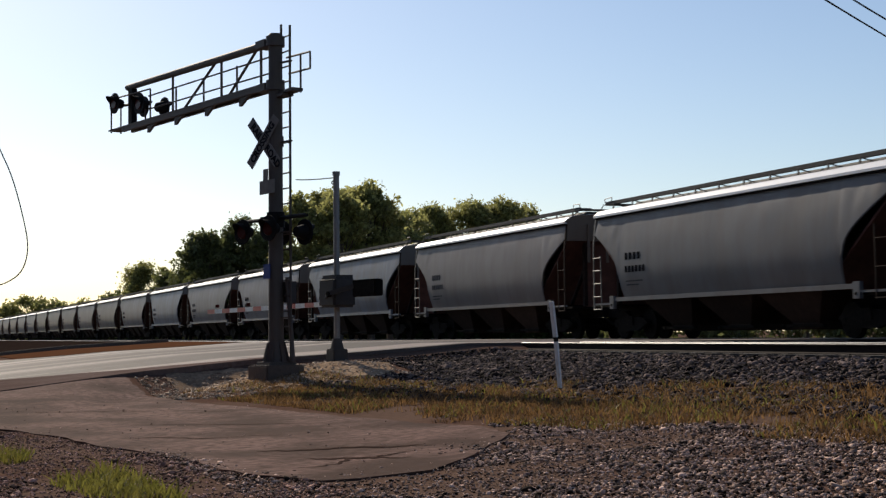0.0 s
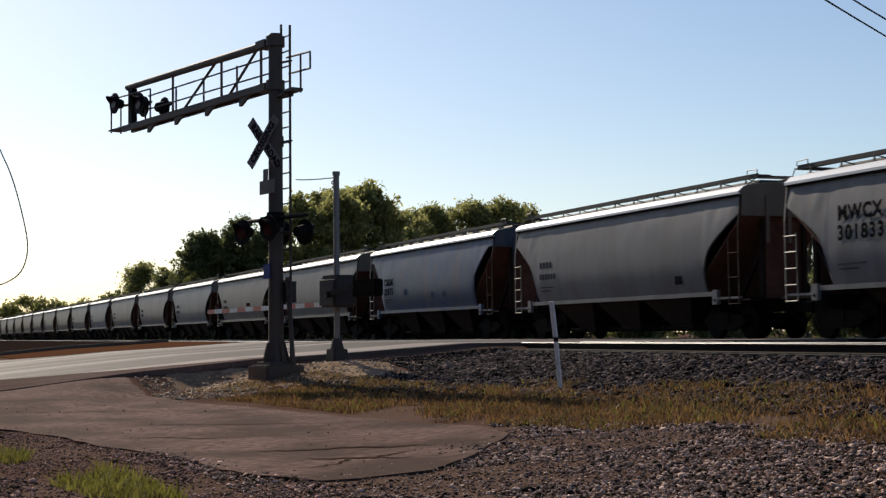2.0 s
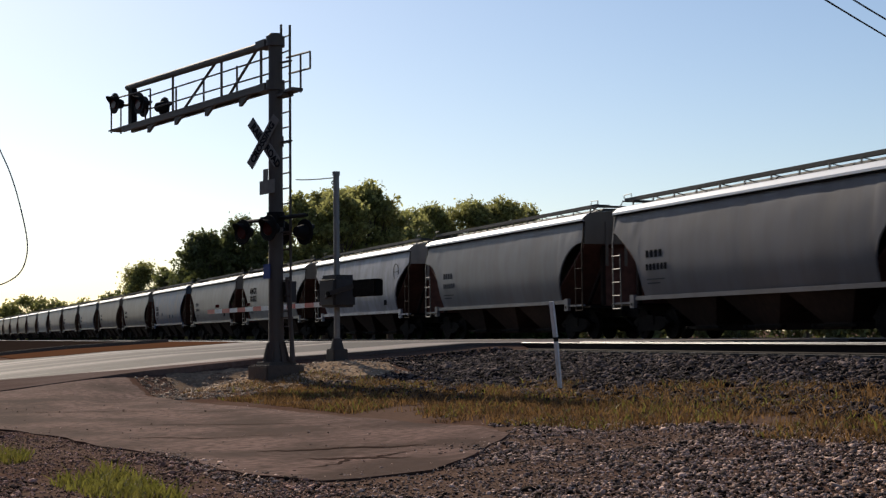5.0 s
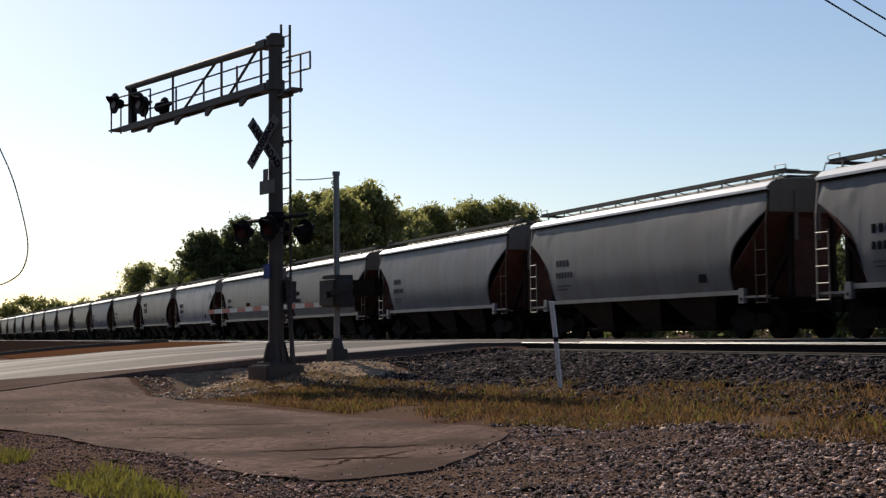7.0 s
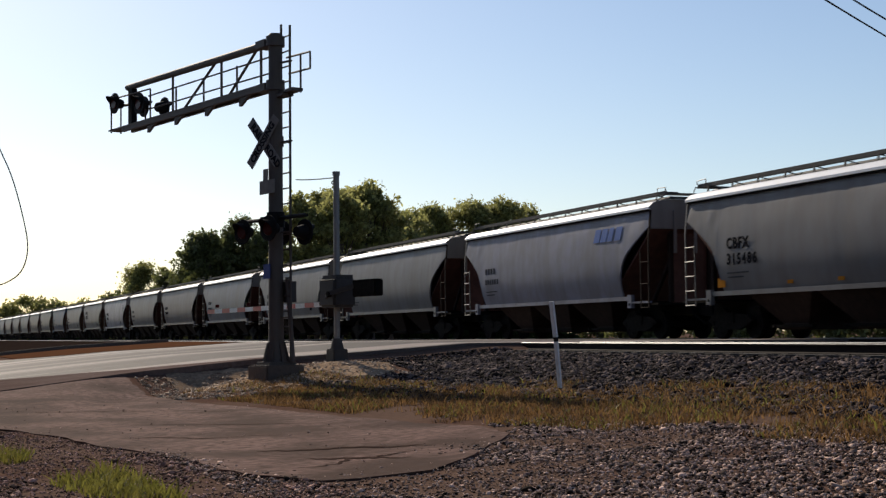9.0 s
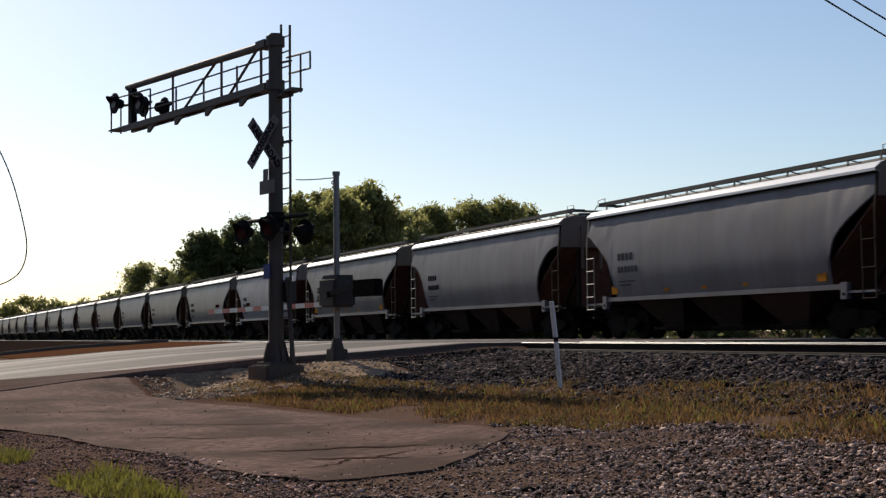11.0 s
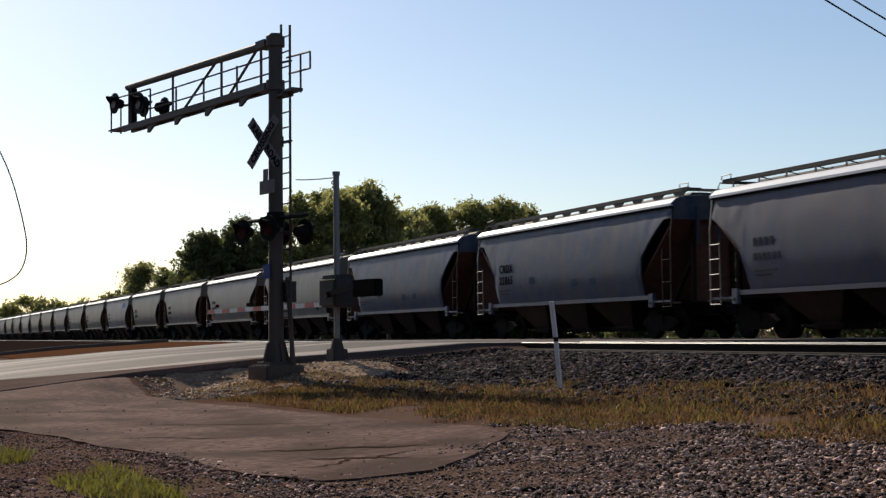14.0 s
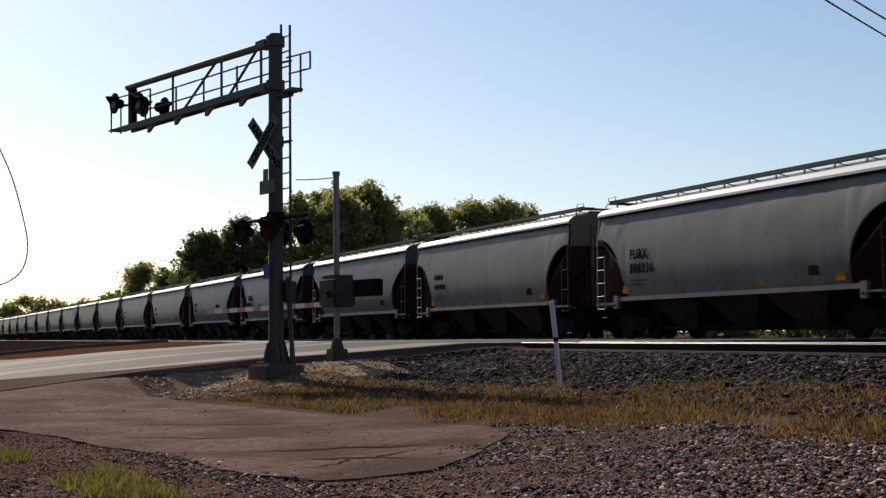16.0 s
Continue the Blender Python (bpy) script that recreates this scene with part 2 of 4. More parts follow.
def rough_land(x, y):
    fine = 0.0
    if -60 < x < 5 and -3 < y < 13 and x > road_edge(y) + 0.5:
        fine = 0.05 * noise.noise((x * 0.6, y * 0.6, 0)) + 0.025 * noise.noise((x * 2.3, y * 2.3, 4))
    return land(x, y) + min(0.0, fine)


sheet("ground", steps([(-3000, 600), (-600, 60), (-120, 6), (-60, 1.0), (-34, 0.25), (-5, 0.5), (6, 8), (60, 60), (600, 600), (3000, 1)]),
      steps([(-3000, 600), (-600, 60), (-60, 8), (-4, 0.5), (0, 0.22), (13, 0.5), (32, 4), (80, 60), (600, 600), (3000, 1)]),
      rough_land, EARTH, "stony brown earth along the railway", "ground")


# ---- tracks ----
def track(name, y, label):
    t = thing(name, pose(0, y, 0), label, "railway track", "tracks", "structure")
    for s in (-0.7525, 0.7525):
        prof = [(-0.07, -0.17), (0.07, -0.17), (0.07, -0.155), (0.012, -0.135), (0.012, -0.04), (0.036, -0.03), (0.036, -0.01), (-0.036, -0.01),
                (-0.036, -0.03), (-0.012, -0.04), (-0.012, -0.135), (-0.07, -0.155)]
        bm = bmesh.new()
        a = [bm.verts.new((-700, s + p, z)) for p, z in prof]
        b = [bm.verts.new((120, s + p, z)) for p, z in prof]
        for i in range(len(prof)):
            bm.faces.new((a[i], a[(i + 1) % len(prof)], b[(i + 1) % len(prof)], b[i]))
        part("rail", bm, RAIL, t, "rusty steel rail")
        bm = bmesh.new()
        crown = [(-0.037, -0.008), (-0.03, -0.001), (-0.01, 0.0), (0.01, 0.0), (0.03, -0.001), (0.037, -0.008), (0.037, -0.012), (-0.037, -0.012)]
        a, b = [[bm.verts.new((x, s + p, z)) for p, z in crown] for x in (-700, 120)]
        for i in range(8):
            bm.faces.new((a[i], a[(i + 1) % 8], b[(i + 1) % 8], b[i]))
        part("rail_head", bm, RAILHEAD, t, "polished rail head")
    bm = bmesh.new()
    box(bm, -0.115, -1.3, -0.345, 0.115, 1.3, -0.165)
    first = part("tie", bm, TIE, t)
    first.matrix_basis = pose(-15, 0, 0)
    count = 0
    x = -15.54
    while x > -150 and count < 150:
        again(first, t, pose(x, random.uniform(-0.03, 0.03), 0, 0, 0, random.uniform(-0.6, 0.6)))
        x -= 0.54
        count += 1
    return t


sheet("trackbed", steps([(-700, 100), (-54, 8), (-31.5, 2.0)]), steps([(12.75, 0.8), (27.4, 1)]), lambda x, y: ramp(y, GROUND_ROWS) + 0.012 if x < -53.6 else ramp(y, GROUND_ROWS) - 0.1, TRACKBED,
      "dark ballast under the tracks", "trackbed")
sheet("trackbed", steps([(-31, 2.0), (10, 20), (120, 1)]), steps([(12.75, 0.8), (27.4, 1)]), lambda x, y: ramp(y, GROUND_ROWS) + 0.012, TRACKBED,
      "dark ballast under the tracks", "trackbed")
# unseen wall added behind the camera to block low sky light
bm = bmesh.new()
box(bm, -40, -7.4, -1.6, 35, -7.0, 8.0)
tagged(part("wall_south", bm, BLOCKER_WALL), "unseen added wall that blocks sky light", "wall", kind="structure")
track("track_near", NEAR_TRACK, "empty railway track with polished rails on dark ties")
track("track_far", FAR_TRACK, "railway track under the moving train")

# ---- covered hopper cars ----
SPEED = 20.98


def car_start(n):
    """Where the middle of car n stands at the start; the couplings from car 18 on are run in."""
    return -36.3 + 17.714 * n - (0.6 if n > 17 else 0.0)


SILL_Z, EAVE_Z = 1.34, 4.02


def side_profile(v):
    """Half width and height of the side sheet, v from 0 at the sill to 1 under the eave: an arc, widest at z = 2.3."""
    z = SILL_Z + v * (EAVE_Z - SILL_Z)
    d = z - 2.3
    return 1.60 - (0.066 if d > 0 else 0.19) * d * d, z


def side_at(z):
    return side_profile((z - SILL_Z) / (EAVE_Z - SILL_Z))[0]


# how the side sheet is cut away towards the car's ends: share of the cut's length -> share of the side's height
CUTS = {"bell": [(0, 0), (0.03, 0.2), (0.08, 0.33), (0.15, 0.42), (0.28, 0.51), (0.5, 0.61), (0.75, 0.71), (1, 0.8)],
        "arch": [(k / 12, 0.73 * (1 - (1 - k / 12) ** 2) ** 0.5) for k in range(13)],
        "angled": [(0, 0), (0.03, 0.4), (0.06, 0.45), (0.5, 0.73), (0.62, 0.79), (0.72, 0.86), (1, 0.87)]}
CUT_FROM, CAR_END = 5.8, 7.7


def loft_x(bm, outline, x0, x1):
    """A solid with the outline given in y and z, from x0 to x1."""
    f, g = [[bm.verts.new((x, y, z)) for y, z in outline] for x in (x0, x1)]
    bm.faces.new(f)
    bm.faces.new(g[::-1])
    for i in range(len(f)):
        j = (i + 1) % len(f)
        bm.faces.new((f[i], f[j], g[j], g[i]))
    return bm


def hopper_car(kind):
    """One three-bay covered hopper with curved sides; its parts are shared by all the cars of its kind."""
    car = thing("hopper_car", pose(0, 0, 0), "grey covered hopper car", "freight car", "cars of the train")
    half = [0.0] + [0.29 * k for k in range(1, 20)] + [CUT_FROM + 0.06 * k for k in range(32)] + [CAR_END]
    xs = [-x for x in half[:0:-1]] + half
    bulkhead_z = SILL_Z + CUTS[kind][-1][1] * (EAVE_Z - SILL_Z) - 0.06
    for s in (-1, 1):
        # side sheet up to the eave, its corners cut away towards the sill
        bm = bmesh.new()
        rows_n = 16
        grid = []
        for x in xs:
            a = max(0.0, abs(x) - CUT_FROM) / (CAR_END - CUT_FROM)
            low = ramp(a, CUTS[kind])
            line = []
            for j in range(rows_n + 1):
                v = low + (1 - low) * j / rows_n
                y, z = side_profile(v)
                k = (x + 7.68) / 1.92
                seam = -0.010 * math.exp(-((k - round(k)) / 0.05) ** 2)
                dent = min(1.0, max(0.3, (z - 2.5) / 0.8)) * (0.020 * noise.noise((x * 0.9, s * 3.0, z * 0.8)) + 0.012 * noise.noise((x * 2.5, s * 5.0, z * 1.3)))
                line.append(bm.verts.new((x, s * (y + seam + dent), z)))
            grid.append(line)
        for p, q in zip(grid, grid[1:]):
            for j in range(rows_n):
                bm.faces.new((p[j], q[j], q[j + 1], p[j + 1]))
        part("side_sheet", bm, PAINT, car, "curved painted side sheet", smooth=True)
        # rolled rim along the cut corners
        for e in (-1, 1):
            bm = bmesh.new()
            rim = []
            for k in range(13):
                a = (k / 12) ** 1.6
                y, z = side_profile(ramp(a, CUTS[kind]))
                rim.append(Vector((e * (CUT_FROM + a * (CAR_END - CUT_FROM)), s * (y - 0.02), z)))
            for p, q in zip(rim, rim[1:]):
                bar(bm, p, q, 0.05, 0.03)
            part("corner_rim", bm, PAINT, car)
        # dark strip standing in for the shadow line under the roof's edge
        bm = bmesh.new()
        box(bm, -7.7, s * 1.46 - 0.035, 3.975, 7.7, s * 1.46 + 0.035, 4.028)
        part("eave_angle", bm, DARK, car, "dark strip for the eave's shadow")
        # side sill
        bm = bmesh.new()
        box(bm, -6.5, s * 1.47 - 0.05, 1.22, 6.5, s * 1.47 + 0.05, 1.35)
        part("side_sill", bm, PAINT, car)
        for e in (-1, 1):
            bm = bmesh.new()
            box(bm, e * 6.45 - 0.13, s * 1.5 - 0.06, 0.98, e * 6.45 + 0.13, s * 1.5 + 0.06, 1.4)
            pad = part("jacking_pad", bm, PAINT, car)
            bm = bmesh.new()
            rod(bm, (e * 6.45, s * 1.555, 1.1), (e * 6.45, s * 1.575, 1.1), 0.045, n=10)
            part("pad_hole", bm, DARK, pad)
            # corner ladder: a long stile at the end, a short one beside it
            bm = bmesh.new()
            bar(bm, (e * 7.72, s * 1.54, 0.95), (e * 7.72, s * 1.54, 3.1), 0.06, 0.035)
            bar(bm, (e * 7.72, s * 1.54, 3.1), (e * 7.72, s * 1.44, 4.0), 0.06, 0.035)
            bar(bm, (e * 7.2, s * 1.53, 0.95), (e * 7.2, s * 1.55, 2.75), 0.045, 0.03)
            # dark RUST and thin, sparse rungs stand in for shade at the +x end
            for z in ((0.98, 1.4, 1.83, 2.26, 2.68) if e < 0 else (0.98, 1.72, 2.4)):
                rod(bm, (e * 7.72, s * 1.56, z), (e * 7.2, s * 1.56, z), 0.02 if e < 0 else 0.013, n=6)
            part("ladder", bm, GREY_STEEL if e < 0 else RUST, car, "steel corner ladder")
            bm = bmesh.new()
            box(bm, e * 7.75, s * 1.5 - 0.04, 1.12, e * 6.5, s * 1.5 + 0.04, 1.18)
            part("end_sill_bar", bm, PAINT, car)
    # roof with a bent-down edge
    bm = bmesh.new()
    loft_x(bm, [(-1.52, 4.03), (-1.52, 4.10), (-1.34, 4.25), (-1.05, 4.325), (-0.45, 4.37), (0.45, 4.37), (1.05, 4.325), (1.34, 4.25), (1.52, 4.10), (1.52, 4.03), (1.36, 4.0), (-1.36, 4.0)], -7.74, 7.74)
    part("roof", bm, ROOF_GLINT, car, "sloping steel roof")
    # hatch trough with its covers and clamps; dark colour carries their shaded side
    bm = bmesh.new()
    box(bm, -7.0, -0.34, 4.365, 7.0, 0.34, 4.47)
    part("hatch_coaming", bm, GRATE, car, "hatch coaming, coloured dark for its shaded side")
    for k in range(4):
        bm = bmesh.new()
        loft_x(bm, [(-0.38, 4.46), (-0.30, 4.53), (0.30, 4.53), (0.38, 4.46)], -6.95 + k * 3.5, -3.55 + k * 3.5)
        part("hatch", bm, GRATE, car, "long loading hatch")
    for s in (-1, 1):
        bm = bmesh.new()
        box(bm, -7.9, s * 0.75 - 0.2, 4.54, 7.9, s * 0.75 + 0.2, 4.57)
        box(bm, -7.9, s * 0.97 - 0.015, 4.49, 7.9, s * 0.97 + 0.015, 4.60)
        board = part("running_board", bm, GRATE, car, "galvanized roof walkway")
        for k in range(12):
            x = -7.3 + k * 14.6 / 11
            bm = bmesh.new()
            if kind == "angled":
                # wide tapered brackets
                prism(bm, [(x - 0.42, 4.50), (x + 0.42, 4.50), (x + 0.16, 4.30), (x - 0.16, 4.30)], s * 0.96 - 0.01, s * 0.96 + 0.01)
            else:
                bar(bm, (x, s * 1.0, 4.29), (x, s * 0.97, 4.55), 0.06, 0.03)
                bar(bm, (x, s * 0.98, 4.5), (x + 0.25, s * 0.6, 4.36), 0.03, 0.03)
            part("board_bracket", bm, GRATE, board)
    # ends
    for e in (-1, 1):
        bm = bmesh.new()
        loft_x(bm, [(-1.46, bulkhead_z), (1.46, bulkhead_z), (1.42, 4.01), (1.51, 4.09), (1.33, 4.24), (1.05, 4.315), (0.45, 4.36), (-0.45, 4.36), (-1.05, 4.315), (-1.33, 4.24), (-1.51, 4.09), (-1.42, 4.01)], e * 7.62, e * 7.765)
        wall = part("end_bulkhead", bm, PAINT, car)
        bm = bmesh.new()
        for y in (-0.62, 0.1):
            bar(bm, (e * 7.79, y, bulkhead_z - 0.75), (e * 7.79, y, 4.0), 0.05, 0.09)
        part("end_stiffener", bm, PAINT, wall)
        # crossover walkway and its grab irons
        bm = bmesh.new()
        box(bm, e * 7.55, -0.97, 4.49, e * 8.0, 0.97, 4.53)
        part("end_walkway", bm, GRATE, car, "galvanized crossover walkway")
        for y in (-1.0, 1.0):
            bm = bmesh.new()
            rod(bm, (e * 7.98, y, 4.53), (e * 7.72, y * 1.3, 4.2), 0.018, n=6)
            rod(bm, (e * 7.4, y, 4.58), (e * 7.4, y, 4.72), 0.014, n=6)
            rod(bm, (e * 7.4, y, 4.72), (e * 7.9, y, 4.70), 0.014, n=6)
            rod(bm, (e * 7.9, y, 4.70), (e * 7.9, y, 4.58), 0.014, n=6)
            part("grab_iron", bm, GREY_STEEL, car)
        bm = bmesh.new()
        prism(bm, [(e * 7.66, bulkhead_z + 0.04), (e * 4.9, 1.3), (e * 4.9, 1.24), (e * 7.7, bulkhead_z - 0.02)], -1.4, 1.4)
        part("slope_sheet", bm, SLOPE, car, "rust-brown slope sheet")
        bm = bmesh.new()
        box(bm, e * 7.50, -0.62, 1.12, e * 7.56, 0.62, bulkhead_z - 0.1)
        part("shear_plate", bm, SLOPE, car, "rust-brown end plate")
        for y in (-0.68, 0.68):
            bm = bmesh.new()
            box(bm, e * 7.5, y - 0.06, 1.15, e * 7.66, y + 0.06, bulkhead_z)
            bar(bm, (e * 6.5, y, 1.25), (e * 7.5, y, 2.4), 0.1, 0.1)
            part("end_post", bm, RUST, car)
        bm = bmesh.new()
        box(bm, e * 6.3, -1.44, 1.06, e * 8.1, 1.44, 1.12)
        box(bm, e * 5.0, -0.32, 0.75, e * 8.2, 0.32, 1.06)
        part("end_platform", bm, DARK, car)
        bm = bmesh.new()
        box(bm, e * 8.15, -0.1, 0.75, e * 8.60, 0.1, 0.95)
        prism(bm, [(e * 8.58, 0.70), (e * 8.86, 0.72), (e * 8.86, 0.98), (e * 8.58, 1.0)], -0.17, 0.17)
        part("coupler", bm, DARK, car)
        bm = bmesh.new()
        rod(bm, (e * 8.15, -0.3, 0.82), (e * 8.8, -0.2, 0.45), 0.03, n=6)
        part("brake_hose", bm, DARK, car)
        bm = bmesh.new()
        rod(bm, (e * 7.0, 0.25, 1.45), (e * 7.0, 1.15, 1.45), 0.2, n=10)
        box(bm, e * 6.95, 0.3, 1.1, e * 7.05, 1.1, 1.3)
        part("brake_reservoir", bm, DARK, car)
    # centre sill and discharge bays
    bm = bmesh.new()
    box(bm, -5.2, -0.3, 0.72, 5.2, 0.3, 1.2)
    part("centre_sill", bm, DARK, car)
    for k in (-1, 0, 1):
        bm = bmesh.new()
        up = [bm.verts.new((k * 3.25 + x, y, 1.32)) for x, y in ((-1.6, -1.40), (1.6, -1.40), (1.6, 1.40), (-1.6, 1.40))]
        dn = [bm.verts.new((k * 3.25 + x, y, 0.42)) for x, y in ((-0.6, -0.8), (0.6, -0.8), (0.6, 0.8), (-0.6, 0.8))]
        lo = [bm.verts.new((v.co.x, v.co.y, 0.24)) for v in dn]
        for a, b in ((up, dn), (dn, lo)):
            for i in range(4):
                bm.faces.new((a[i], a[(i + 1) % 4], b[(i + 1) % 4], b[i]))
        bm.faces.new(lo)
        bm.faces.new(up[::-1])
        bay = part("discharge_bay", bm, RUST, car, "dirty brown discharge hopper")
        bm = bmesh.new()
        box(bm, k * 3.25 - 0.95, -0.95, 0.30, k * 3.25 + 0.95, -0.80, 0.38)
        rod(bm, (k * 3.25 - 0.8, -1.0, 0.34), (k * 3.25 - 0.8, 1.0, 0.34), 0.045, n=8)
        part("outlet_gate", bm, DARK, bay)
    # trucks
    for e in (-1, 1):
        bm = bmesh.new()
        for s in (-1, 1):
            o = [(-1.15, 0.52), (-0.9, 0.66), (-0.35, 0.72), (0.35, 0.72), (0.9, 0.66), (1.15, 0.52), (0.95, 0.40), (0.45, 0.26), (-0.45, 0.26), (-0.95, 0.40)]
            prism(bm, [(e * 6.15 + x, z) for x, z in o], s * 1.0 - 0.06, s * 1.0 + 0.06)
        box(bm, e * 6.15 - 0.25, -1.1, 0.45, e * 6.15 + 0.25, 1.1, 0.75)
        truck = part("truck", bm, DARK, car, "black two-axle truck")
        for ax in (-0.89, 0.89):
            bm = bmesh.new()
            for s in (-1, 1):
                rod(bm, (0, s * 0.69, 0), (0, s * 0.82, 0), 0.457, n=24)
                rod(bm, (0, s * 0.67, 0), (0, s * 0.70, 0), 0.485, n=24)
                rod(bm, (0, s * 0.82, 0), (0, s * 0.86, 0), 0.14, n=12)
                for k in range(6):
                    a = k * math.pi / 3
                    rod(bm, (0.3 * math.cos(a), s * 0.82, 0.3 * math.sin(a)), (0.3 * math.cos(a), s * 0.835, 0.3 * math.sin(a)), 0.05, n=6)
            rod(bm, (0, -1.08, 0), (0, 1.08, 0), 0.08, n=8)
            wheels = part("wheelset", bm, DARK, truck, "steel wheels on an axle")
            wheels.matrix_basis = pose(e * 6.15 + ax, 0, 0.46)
    return car


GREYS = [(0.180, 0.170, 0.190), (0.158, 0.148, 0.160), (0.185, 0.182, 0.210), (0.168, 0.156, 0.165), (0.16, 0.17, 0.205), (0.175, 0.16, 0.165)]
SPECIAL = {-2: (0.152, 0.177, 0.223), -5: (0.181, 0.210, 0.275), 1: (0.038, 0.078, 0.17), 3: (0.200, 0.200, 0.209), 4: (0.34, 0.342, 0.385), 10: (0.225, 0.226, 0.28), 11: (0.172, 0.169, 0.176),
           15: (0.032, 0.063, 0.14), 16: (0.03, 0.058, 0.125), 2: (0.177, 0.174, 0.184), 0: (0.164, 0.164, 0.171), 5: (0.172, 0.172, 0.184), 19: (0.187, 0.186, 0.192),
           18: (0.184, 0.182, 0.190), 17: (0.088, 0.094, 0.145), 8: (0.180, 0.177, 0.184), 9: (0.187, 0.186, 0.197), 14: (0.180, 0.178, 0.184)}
CARS = {}
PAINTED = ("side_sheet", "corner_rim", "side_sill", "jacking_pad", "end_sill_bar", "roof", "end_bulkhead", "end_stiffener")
KINDS = {1: "angled", 15: "angled", 16: "angled", -5: "angled", 18: "arch", 19: "arch", 5: "arch", 12: "arch", -3: "arch"}
PATTERNS = {}
for n in range(-20, 23):
    kind = KINDS.get(n, "bell")
    if kind in PATTERNS:
        car = copy_thing(PATTERNS[kind], pose(0, 0, 0))
    else:
        car = PATTERNS[kind] = hopper_car(kind)
    CARS[n] = car
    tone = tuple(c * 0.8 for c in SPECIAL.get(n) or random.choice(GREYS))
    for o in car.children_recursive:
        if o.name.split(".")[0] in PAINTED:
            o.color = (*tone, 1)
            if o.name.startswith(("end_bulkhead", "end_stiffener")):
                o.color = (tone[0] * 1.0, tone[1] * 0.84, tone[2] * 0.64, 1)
            # roof tint raised towards white to carry the sun's glint
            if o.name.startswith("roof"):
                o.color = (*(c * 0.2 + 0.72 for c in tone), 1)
    if tone[2] > tone[0] * 1.15:
        tagged(car, "faded blue covered hopper car with curved sides")
    elif tone[0] > 0.17:
        tagged(car, "pale grey covered hopper car with curved sides")
    else:
        tagged(car, "dusty grey covered hopper car with curved sides")


# ---- writing and marks on the cars ----
def text_part(name, words, height, m, mat, parent, label="", spacing=1.0):
    """Lettering in the built-in font, as a flat mesh in the plane of m."""
    curve = bpy.data.curves.new(name, "FONT")
    curve.body, curve.size, curve.extrude, curve.resolution_u, curve.offset, curve.space_character = words, height * 1.4, 0.002, 3, height * 0.05, spacing
    tmp = bpy.data.objects.new(name, curve)
    me = bpy.data.meshes.new_from_object(tmp)
    bpy.data.objects.remove(tmp)
    me.name = name
    me.materials.clear()
    me.materials.append(mat)
    ob = new(name, me)
    ob.parent = parent
    ob.matrix_basis = m
    return tagged(ob, label)


def mark(name, parent, x, z, w, h, mat, label="", proud=0.0):
    bm = bmesh.new()
    y = side_at(z + h / 2) + 0.014 + proud
    box(bm, x, -y, z, x + w, -y + 0.006, z + h)
    return part(name, bm, mat, parent, label)


ON_SIDE = Matrix.Rotation(radians(90), 4, "X")
LETTERS = {1: ("CRDX", "22875"), 4: ("MWCX", "300446"), 11: ("CBFX", "315486"), 15: ("", "3249"), 16: ("CRDX", "22865"), 19: ("FURX", "808336"), 3: ("MWCX", "301833")}
for n, car in CARS.items():
    top, low = LETTERS.get(n, ("", ""))
    high, big = (0.36, 0.36) if n == 3 else (0.0, 0.30)
    if top:
        text_part("reporting_mark", top, big, pose(-5.35, -1.613 + 0.05 * high, 2.52 + high * 1.15) @ ON_SIDE, INK, car, "black stencilled letters", 1.15)
    else:
        for k in range(4):
            mark("reporting_mark", car, -5.4 + k * 0.27, 2.52, 0.17, 0.22, FAINT if n % 3 else INK)
    if low:
        text_part("car_number", low, big, pose(-5.35, -1.613, 2.08 + high) @ ON_SIDE, INK, car, "black stencilled number", 1.25)
    else:
        for k in range(6):
            mark("car_number", car, -5.4 + k * 0.23, 2.12, 0.14, 0.2, FAINT if n % 3 else INK)
    mark("data_line", car, -5.4, 1.82, 1.1, 0.04, FAINT)
    mark("data_line", car, -5.4, 1.7, 0.8, 0.04, FAINT)
    if n in (4, 8, 14, 17, 18, 19, 3, 2):
        mark("placard", car, 4.2, 1.62, 0.42, 0.3, INK, "small black placard")
        mark("placard_mark", car, 4.35, 1.66, 0.2, 0.07, WHITE, proud=0.006)
    if n in (11, 18, 19, 13):
        for x, w, h in ((-6.0, 0.4, 0.26), (-2.6, 0.28, 0.1), (-0.4, 0.28, 0.1), (1.8, 0.28, 0.1), (5.3, 0.4, 0.26)):
            mark("reflector", car, x, 1.45, w, h, ORANGE, "faded orange reflective patch")
    if n in (15, 16, 1):
        for x in (-2.6, 0.9, 2.3):
            mark("patch", car, x, 1.8 + 0.2 * (x < 0), 0.42, 0.26, PATCH)
# the blue lettered logo on one pale car, as plain shapes
for k, w in enumerate((0.42, 0.42, 0.34, 0.42)):
    bm = bmesh.new()
    x = 4.0 + k * 0.5
    prism(bm, [(x, 3.18), (x + w, 3.18), (x + w + 0.05, 3.38), (x + w + 0.1, 3.62), (x + 0.1, 3.62), (x + 0.05, 3.4)], -0.03, -0.022)
    for v in bm.verts:
        v.co.y -= side_at(v.co.z)
    part("logo", bm, LOGO_BLUE, CARS[10], "blue logo shape")
bm = bmesh.new()
for k in range(28):
    a, b = 6.28318 * k / 28, 6.28318 * (k + 1) / 28
    bar(bm, (6.05 + 0.36 * math.cos(a), -1.575, 3.12 + 0.36 * math.sin(a)), (6.05 + 0.36 * math.cos(b), -1.575, 3.12 + 0.36 * math.sin(b)), 0.015, 0.03)
